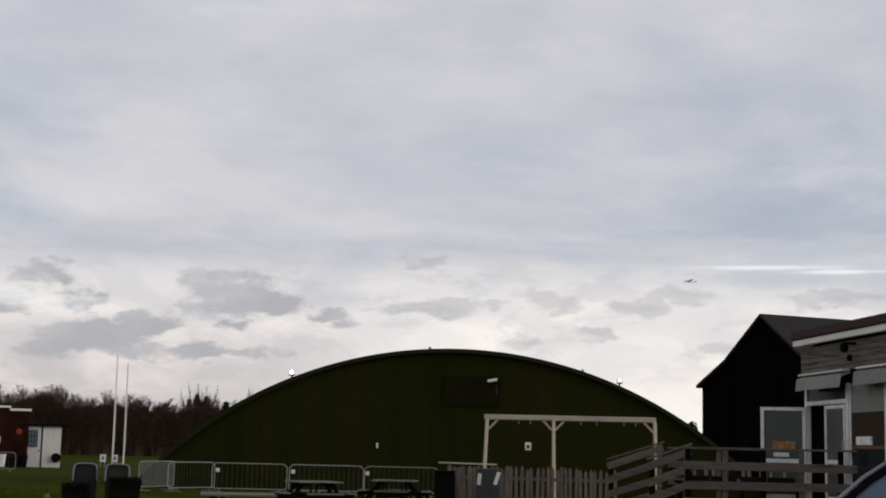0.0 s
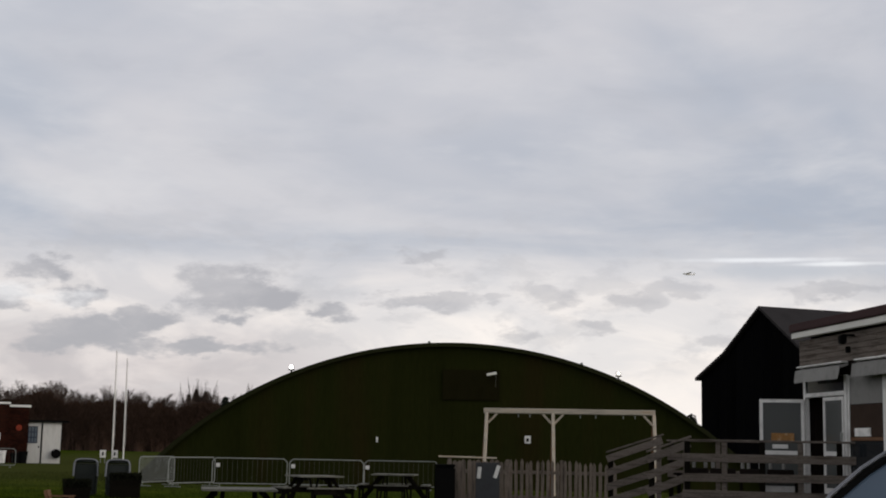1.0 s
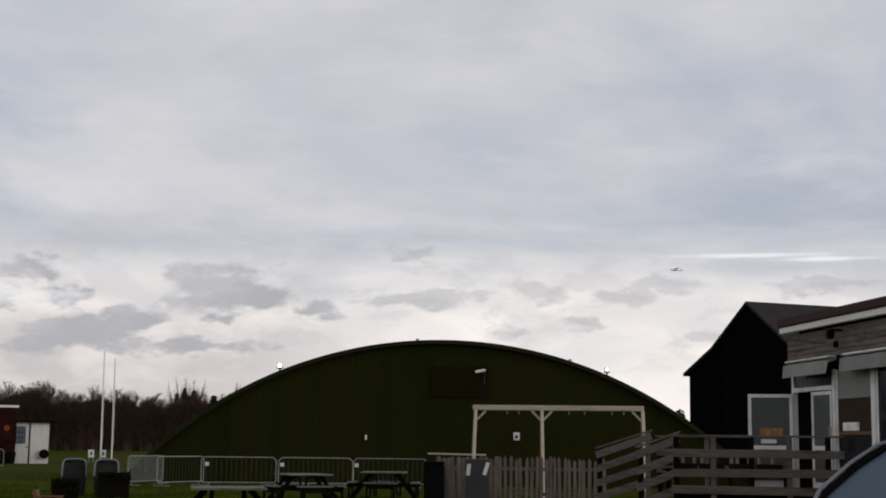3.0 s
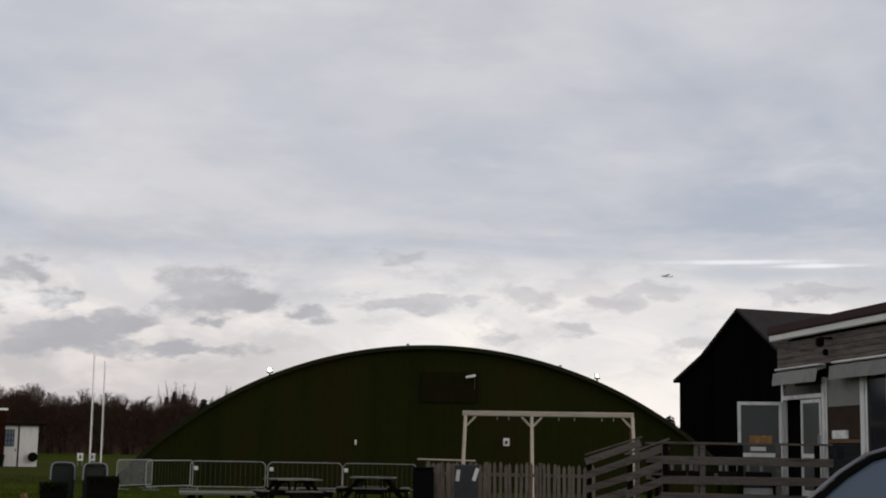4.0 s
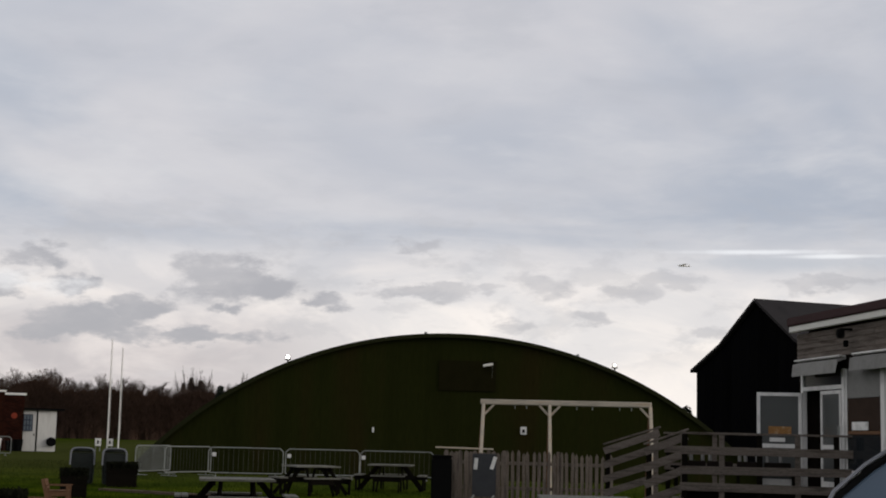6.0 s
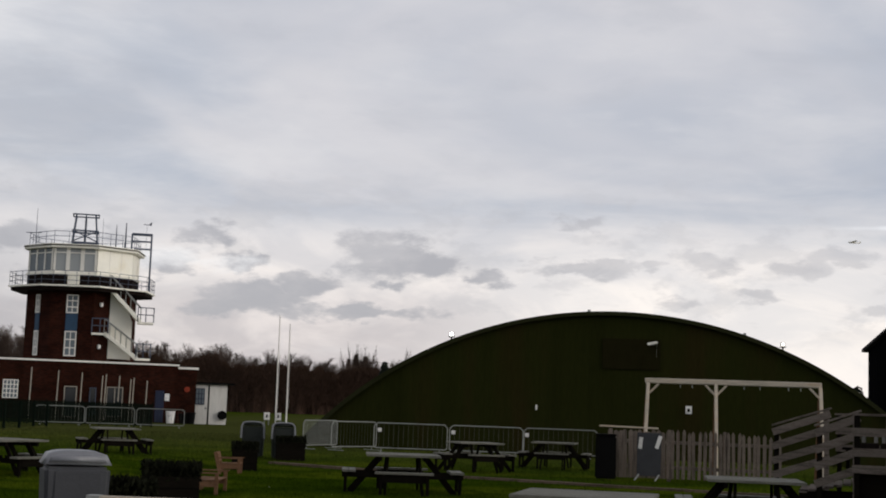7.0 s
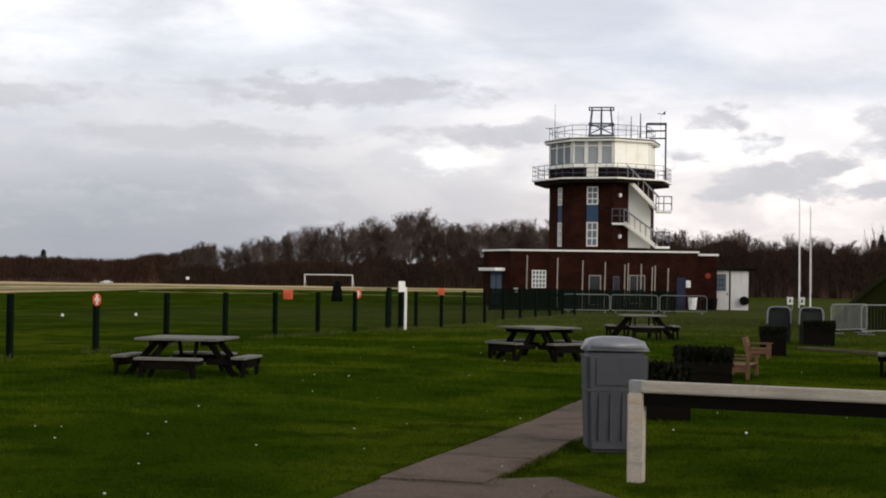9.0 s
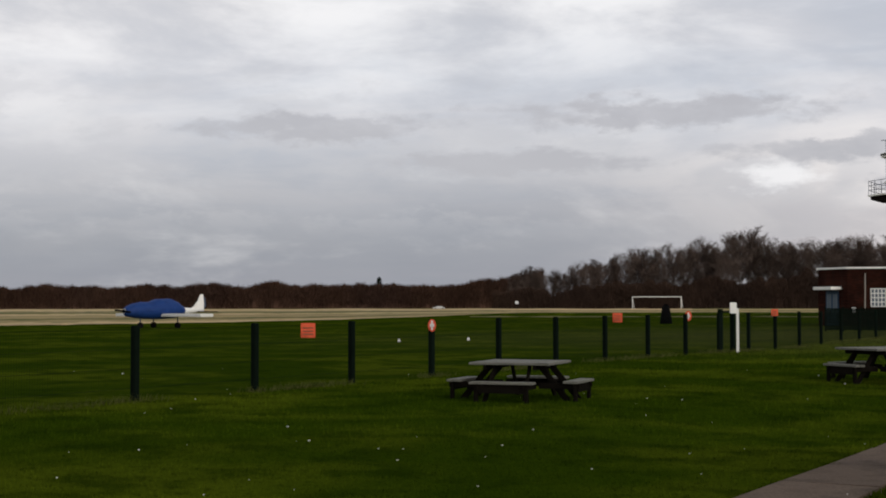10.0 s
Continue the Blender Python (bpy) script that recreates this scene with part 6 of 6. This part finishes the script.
def bare_tree(seed, height, spread, twigs, lean=0.0, fine=2100):
    """Vertices and faces of trunk and limbs, and of the twigs."""
    rnd = random.Random(seed)
    tv, tf, cv, cf = [], [], [], []

    def limb(a, b, r0, r1, sides=4):
        d = (b - a).normalized()
        u = d.orthogonal().normalized()
        w = d.cross(u)
        i = len(tv)
        for p, r in ((a, r0), (b, r1)):
            for k in range(sides):
                g = 2 * math.pi * k / sides
                tv.append(p + (u * math.cos(g) + w * math.sin(g)) * r)
        for k in range(sides):
            tf.append((i + k, i + (k + 1) % sides, i + sides + (k + 1) % sides, i + sides + k))

    def twig(a, d, l):
        w = d.orthogonal().normalized() * (0.015 if spread > 0.5 else 0.032)
        i = len(cv)
        cv.extend((a - w, a + w, a + d * l))
        cf.append((i, i + 1, i + 2))

    def grow(a, d, l, r, level):
        segs = 3
        p = a
        for s in range(segs):
            d = (d + Vector((rnd.uniform(-1, 1), rnd.uniform(-1, 1), rnd.uniform(-0.3, 0.7))) * 0.16).normalized()
            q = p + d * l / segs
            limb(p, q, r * (1 - s * 0.25), r * (1 - (s + 1) * 0.25), 5 if level == 0 else 3)
            if level < 3 and (s > 0 or level > 0):
                for _ in range(3 if level == 0 else 2):
                    side = Vector((rnd.uniform(-1, 1), rnd.uniform(-1, 1), rnd.uniform(0.1, 1.0))).normalized()
                    nd = (d * (0.9 if level == 0 else 0.7) + side * spread).normalized()
                    grow(p.lerp(q, rnd.random()), nd, l * rnd.uniform(0.45, 0.7), r * 0.52, level + 1)
            p = q
        if level >= 2:
            for _ in range(twigs):
                side = Vector((rnd.uniform(-1, 1), rnd.uniform(-1, 1), rnd.uniform(-0.5, 0.8))) * 1.5
                twig(a.lerp(p, rnd.random()), (d + side).normalized(), rnd.uniform(0.3, 0.75) * height / 11)

    def inside(p, grow_by=1.0):
        u = Vector((p.x / 0.30, p.y / 0.30, (p.z / height - 0.62) * height / 0.40)) / height
        return u.length / grow_by

    grow(Vector((0, 0, -0.2)), Vector((lean, 0, 1)).normalized(), height * 0.62, height * 0.011, 0)
    if spread > 0.5:
        # limbs bend back into a rounded crown, which fine twigs fill
        hub = Vector((0, 0, 0.62 * height))
        for p in tv + cv:
            r = inside(p)
            if r > 0.95 and p.z > 0.4 * height:
                p.xyz = hub + (p - hub) * (0.95 + (r - 0.95) * 0.2) / r
        lumps = [Vector((rnd.gauss(0, 0.13), rnd.gauss(0, 0.13), rnd.uniform(0.48, 0.93))) * height for _ in range(9)]
        made = 0
        while made < fine:
            c0 = lumps[rnd.randrange(9)]
            out = Vector((rnd.gauss(0, 1), rnd.gauss(0, 1), rnd.gauss(0, 1))).normalized()
            p = c0 + out * rnd.random() ** 0.4 * height * 0.13
            if inside(p) < 1.08:
                twig(p, (out + Vector((0, 0, 0.6))).normalized(), rnd.uniform(0.25, 0.6))
            made += 1
    else:
        # a narrow spindle of upright shoots
        for p in tv + cv:
            p.x *= 0.45
            p.y *= 0.45
        for _ in range(fine * 5):
            u = rnd.uniform(0.12, 0.98)
            wide = 0.10 * height * min(1, (1 - u) * 3.0 + 0.06) * min(1, u * 4)
            g, q = rnd.uniform(0, 2 * math.pi), math.sqrt(rnd.random()) * wide
            out = Vector((math.cos(g), math.sin(g), 0))
            twig(out * q + Vector((0, 0, u * height * 0.95)), (out * 0.25 + Vector((0, 0, 1))).normalized(), rnd.uniform(0.3, 0.7))
    return tv, tf, cv, cf


def tree_thing(seed, height, spread, twigs, label, group, name="tree"):
    tv, tf, cv, cf = bare_tree(seed, height, spread, twigs)
    top = max(v.z for v in tv + cv)
    k = height / top
    t = empty(name, Matrix(), label, "tree", group)
    for nm, vs, fs, mt in (("trunk", tv, tf, BARK), ("crown", cv, cf, TWIG)):
        me = bpy.data.meshes.new(nm)
        me.from_pydata([v * k for v in vs], [], fs)
        me.materials.append(mt)
        new(nm, me).parent = t
    return t


kinds = [tree_thing(s, 10.0, sp, 30, "bare winter tree with a brown twiggy crown", "bare woodland trees") for s, sp in ((1, 0.8), (2, 0.7), (3, 0.9), (4, 0.75), (5, 0.65))]
slim = [tree_thing(s, 10.0, 0.28, 6, "slim bare poplar with upright branches", "bare poplars", "poplar") for s in (11, 12)]
used = set()


def plant(src, az_, d_, height, rnd):
    m = facing(az_, d_, rnd.uniform(0, 360)) @ Matrix.Diagonal((height / 10 * rnd.uniform(0.9, 1.2), height / 10 * rnd.uniform(0.9, 1.2), height / 10, 1))
    if src not in used:
        used.add(src)
        src.matrix_basis = m
        return src
    made = copy_thing(src, m)
    made.matrix_basis = m
    return made


def skyline(az_, table):
    for (a0, e0), (a1, e1) in zip(table[:-1], table[1:]):
        if a0 >= az_ >= a1:
            return e0 + (e1 - e0) * (a0 - az_) / (a0 - a1)
    return table[-1][1]


# bearing and elevation of the tree tops, left to right
TOPS = ((62, 0.68), (53, 0.66), (50.9, 0.74), (44.2, 0.80), (40, 0.72), (38.5, 0.98), (37.1, 1.15), (36.2, 1.5), (35.1, 1.25), (34.2, 1.75), (31, 2.2), (28, 2.65), (24.5, 2.75), (22.5, 2.35), (19, 2.15), (16.3, 2.15), (14.5, 1.98), (12, 1.88), (10.5, 1.84), (8.9, 1.88), (6, 1.7), (2, 1.5), (-16, 1.4))
rnd = random.Random(21)
a = 37.0
while a > 5.5:
    wood = a > 22
    d_ = rnd.uniform(240, 290) if wood else rnd.uniform(238, 272)
    e = skyline(a, TOPS) * (rnd.uniform(0.86, 1.17) if wood else rnd.uniform(0.92, 1.16))
    h = 1.6 + d_ * math.tan(radians(e))
    plant(kinds[rnd.randrange(5)], a + rnd.uniform(-0.1, 0.1), d_, h, rnd)
    a -= rnd.uniform(0.19, 0.38) if wood else rnd.uniform(0.28, 0.48)
a = 62.0
while a > 37:
    d_ = rnd.uniform(440, 520)
    h = 1.6 + d_ * math.tan(radians(skyline(a, TOPS) * rnd.uniform(0.75, 1.06)))
    plant(kinds[rnd.randrange(5)], a, d_, h, rnd)
    a -= rnd.uniform(0.5, 1.0)
for a_, e in ((10.25, 2.05), (10.0, 2.35), (9.72, 2.6), (9.55, 2.45), (9.35, 2.5), (9.1, 2.25), (7.7, 2.45), (8.9, 1.95)):
    plant(slim[rnd.randrange(2)], a_, 255, 1.6 + 255 * math.tan(radians(e)), rnd)


def conifer(az_, d_, h, seed):
    rnd = random.Random(seed)
    t = empty("conifer", facing(az_, d_), "dark pointed conifer standing over the far trees", "tree", "conifers")
    part("trunk", tube(bmesh.new(), (0, 0, -0.2), (0, 0, h * 0.9), h * 0.02, h * 0.006), BARK, t)
    vs, fs = [], []
    for _ in range(900):
        u = rnd.random() ** 0.7
        z = h * (0.1 + 0.9 * (1 - u))
        g = rnd.uniform(0, 6.283)
        r = h * 0.24 * u * rnd.uniform(0.3, 1.1)
        c = Vector((r * math.cos(g), r * math.sin(g), z))
        l = h * 0.07
        i = len(vs)
        vs += [c, c + Vector((math.cos(g + 0.5) * l, math.sin(g + 0.5) * l, -l * 0.6)), c + Vector((math.cos(g - 0.5) * l, math.sin(g - 0.5) * l, -l * 0.5))]
        fs.append((i, i + 1, i + 2))
    me = bpy.data.meshes.new("crown")
    me.from_pydata(vs, [], fs)
    me.materials.append(CONIFER)
    new("crown", me).parent = t


conifer(42.6, 430, 9.6, 1)
conifer(42.0, 430, 7.6, 2)
conifer(38.6, 430, 8.6, 3)
conifer(8.55, 200, 8.1, 4)
conifer(-10.0, 86, 3.9, 5)


def thicket(name, a0, a1, d0, d1, low, count, label, seed, size=1.0, vary=1.0, material=None):
    """Brown undergrowth along a wood's edge: a lumpy bank, and many upright twigs over it."""
    rnd = random.Random(seed)
    vs, fs = [], []
    n = int((a0 - a1) / 0.12)
    rows_ = []
    for i in range(n + 1):
        az_ = a0 + (a1 - a0) * i / n
        hh = (1.6 + d0 * math.tan(radians(skyline(az_, TOPS) * low))) * (0.80 + vary * (0.42 * noise.noise(Vector((az_ * 0.8, seed, 0))) + 0.22 * noise.noise(Vector((az_ * 3.1, seed, 4)))))
        ring = []
        for j, (dd, zz) in enumerate(((0, -0.2), (1.0, 0.5), (3.0, 0.85), (6, 1.0), (14, 0.9))):
            x, y = polar(az_, d0 + dd + 2.5 * noise.noise(Vector((az_ * 2.3, j, seed))))
            ring.append(len(vs))
            vs.append(Vector((x, y, hh * zz * (1 + 0.18 * noise.noise(Vector((az_ * 5, j * 3, seed)))))))
        rows_.append(ring)
    for p, q in zip(rows_[:-1], rows_[1:]):
        for k in range(4):
            fs.append((p[k], q[k], q[k + 1], p[k + 1]))
    for _ in range(count):
        az_ = rnd.uniform(a1, a0)
        hh = (1.6 + d0 * math.tan(radians(skyline(az_, TOPS) * low))) * (0.80 + vary * (0.42 * noise.noise(Vector((az_ * 0.8, seed, 0))) + 0.22 * noise.noise(Vector((az_ * 3.1, seed, 4)))))
        x, y = polar(az_, d0 - 1.0 + rnd.uniform(0, 6))
        z = hh * rnd.random() ** 0.6
        l = rnd.uniform(0.3, 0.85) * size
        w = rnd.uniform(0.02, 0.055) * size
        g = radians(az_)
        sx, sy = math.cos(g) * w, math.sin(g) * w
        tx, ty = rnd.uniform(-0.9, 0.9) * l, rnd.uniform(-0.9, 0.9) * l
        i = len(vs)
        vs += [Vector((x - sx, y - sy, z)), Vector((x + sx, y + sy, z)), Vector((x + tx, y + ty, z + l))]
        fs.append((i, i + 1, i + 2))
    me = bpy.data.meshes.new(name)
    me.from_pydata(vs, [], fs)
    me.materials.append(material or SCRUB)
    tagged(new(name, me), label, "undergrowth", kind="stuff")


thicket("undergrowth", 38.0, 21.0, 232, 244, 0.44, 110000, "dense brown bare undergrowth along the wood", 1)
thicket("undergrowth", 22.0, -18.0, 231, 245, 0.95, 170000, "dense brown bare undergrowth behind the hangar", 2, 1.2, 0.5)
thicket("undergrowth", 64.0, 36.0, 410, 430, 1.0, 110000, "far belt of brown bare trees across the airfield", 3, 2.3, 0.5, SCRUB_FAR)

# ---- grass blades, leaves and daisies on the lawn ----


def blades(name, count, d0, d1, a0, a1, h, label, seed, material):
    g = np.random.default_rng(seed)
    d = np.sqrt(g.uniform(d0 ** 2, d1 ** 2, count))
    az_ = np.radians(g.uniform(a1, a0, count))
    x, y = -d * np.sin(az_), d * np.cos(az_)
    on_path = np.zeros(count, bool)
    for (x0, y0), (x1, y1), w in (((-5.55, 10.3), (-6.35, 15.2), 0.5), ((-6.35, 15.2), (-7.2, 19.5), 0.5), ((-7.2, 19.5), (-8.6, 27.0), 0.5), ((-5.02, 6.5), (-5.28, 8.4), 0.76), ((-5.28, 8.4), (-5.52, 10.25), 0.76)):
        ex, ey = x1 - x0, y1 - y0
        u = np.clip(((x - x0) * ex + (y - y0) * ey) / (ex * ex + ey * ey), 0, 1)
        on_path |= np.hypot(x - x0 - u * ex, y - y0 - u * ey) < w - 0.05 + 0.06 * g.random(count)
    on_path |= x < FA.x + (y - FA.y) * fd.x / fd.y - 0.1
    x, y = x[~on_path], y[~on_path]
    n = len(x)
    z = np.array([ground_height(p, q) - 0.045 if 4 < q < 51 and -37 < p < 13 else -0.045 for p, q in zip(x, y)])
    turn = g.uniform(0, 2 * np.pi, n)
    size = h * g.uniform(0.5, 1.3, n) * (1 + d[~on_path] * 0.012)
    w = size * 0.14
    lean = size * g.uniform(0.1, 0.8, n)
    gx, gy = np.cos(turn), np.sin(turn)
    v = np.empty((n, 3, 3))
    v[:, 0] = np.stack([x - gy * w, y + gx * w, z], 1)
    v[:, 1] = np.stack([x + gy * w, y - gx * w, z], 1)
    v[:, 2] = np.stack([x + gx * lean, y + gy * lean, z + size], 1)
    me = bpy.data.meshes.new(name)
    me.from_pydata(v.reshape(-1, 3).tolist(), [], np.arange(3 * n).reshape(n, 3).tolist())
    me.materials.append(material)
    return tagged(new(name, me), label, "grass", kind="stuff")


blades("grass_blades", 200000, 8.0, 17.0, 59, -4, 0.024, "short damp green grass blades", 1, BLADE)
blades("grass_blades", 170000, 17.0, 32.0, 59, -8, 0.032, "short damp green grass blades", 2, BLADE_FAR)
blades("grass_blades", 150000, 32.0, 75.0, 45, -10, 0.045, "short damp green grass blades", 3, BLADE_FAR)

# tufts hanging over the edges of the slab path
g_ = np.random.default_rng(8)
vs, fs = [], []
for (x0, y0), (x1, y1), w in (((-5.55, 10.3), (-6.35, 15.2), 0.44), ((-6.35, 15.2), (-7.2, 19.5), 0.44), ((-4.85, 8.4), (-5.2, 10.2), 0.72), ((-5.25, 10.65), (-4.3, 9.7), 0.65), ((-4.3, 9.7), (-3.2, 8.7), 0.65)):
    d = Vector((x1 - x0, y1 - y0, 0))
    side = Vector((-d.y, d.x, 0)).normalized()
    for k in range(int(d.length * 420)):
        u, sgn = g_.random(), (-1 if k % 2 else 1)
        clump = max(0.0, noise.noise(Vector((u * d.length * 2.2 + x0 * 3, sgn * 5, 1))))
        p = Vector((x0, y0, 0)) + d * u + side * sgn * (w + g_.normal(0.02, 0.035) - 0.07 * clump)
        h = g_.uniform(0.03, 0.06) + 0.07 * clump
        t_ = g_.uniform(0, 6.28)
        z = ground_height(p.x, p.y) - 0.03
        i = len(vs)
        vs += [(p.x - 0.006, p.y, z), (p.x + 0.006, p.y, z), (p.x + math.cos(t_) * h * 0.8, p.y + math.sin(t_) * h * 0.8, z + h)]
        fs.append((i, i + 1, i + 2))
me = bpy.data.meshes.new("edge_grass")
me.from_pydata(vs, [], fs)
me.materials.append(BLADE)
tagged(new("edge_grass", me), "green grass tufts hanging over the path's edges", "grass", kind="stuff")

# longer pale grass left standing along the fence
g_ = np.random.default_rng(5)
vs, fs = [], []
for k in range(6500):
    u = g_.uniform(-4 * STEP, f_len)
    if noise.noise(Vector((u * 0.35, 2, 0))) < -0.05:
        continue
    p = FA + fd * u + Vector((g_.normal(0.15, 0.16), 0, 0))
    h = g_.uniform(0.05, 0.16)
    t_ = g_.uniform(0, 6.28)
    w = 0.008
    z = ground_height(p.x, p.y) - 0.045
    i = len(vs)
    vs += [(p.x - w, p.y, z), (p.x + w, p.y, z), (p.x + math.cos(t_) * h * 0.6, p.y + math.sin(t_) * h * 0.6, z + h)]
    fs.append((i, i + 1, i + 2))
me = bpy.data.meshes.new("fence_grass")
me.from_pydata(vs, [], fs)
me.materials.append(STRAW)
tagged(new("fence_grass", me), "pale long grass standing along the fence", "grass", kind="stuff")

rnd = random.Random(9)
vs, fs = [], []
for _ in range(90):
    az_, d_ = rnd.uniform(8, 58), 9 + 24 * rnd.random() ** 1.3
    x, y = polar(az_, d_)
    z = ground_height(x, y) + 0.02
    s = rnd.uniform(0.006, 0.016) if rnd.random() < 0.85 else rnd.uniform(0.018, 0.03)
    for k in range(3):
        g = rnd.uniform(0, 6.28)
        i = len(vs)
        vs += [(x, y, z), (x + s * math.cos(g), y + s * math.sin(g), z + s * 0.8), (x + s * math.cos(g + 1.2), y + s * math.sin(g + 1.2), z + s * 0.9), (x + s * 0.6 * math.cos(g + 0.6), y + s * 0.6 * math.sin(g + 0.6), z + s * 1.2)]
        fs += [(i, i + 1, i + 3), (i, i + 3, i + 2)]
me = bpy.data.meshes.new("daisies")
me.from_pydata(vs, [], fs)
me.materials.append(PETAL)
tagged(new("daisies", me), "scattered small white flowers and scraps on the grass", "flowers", kind="stuff")
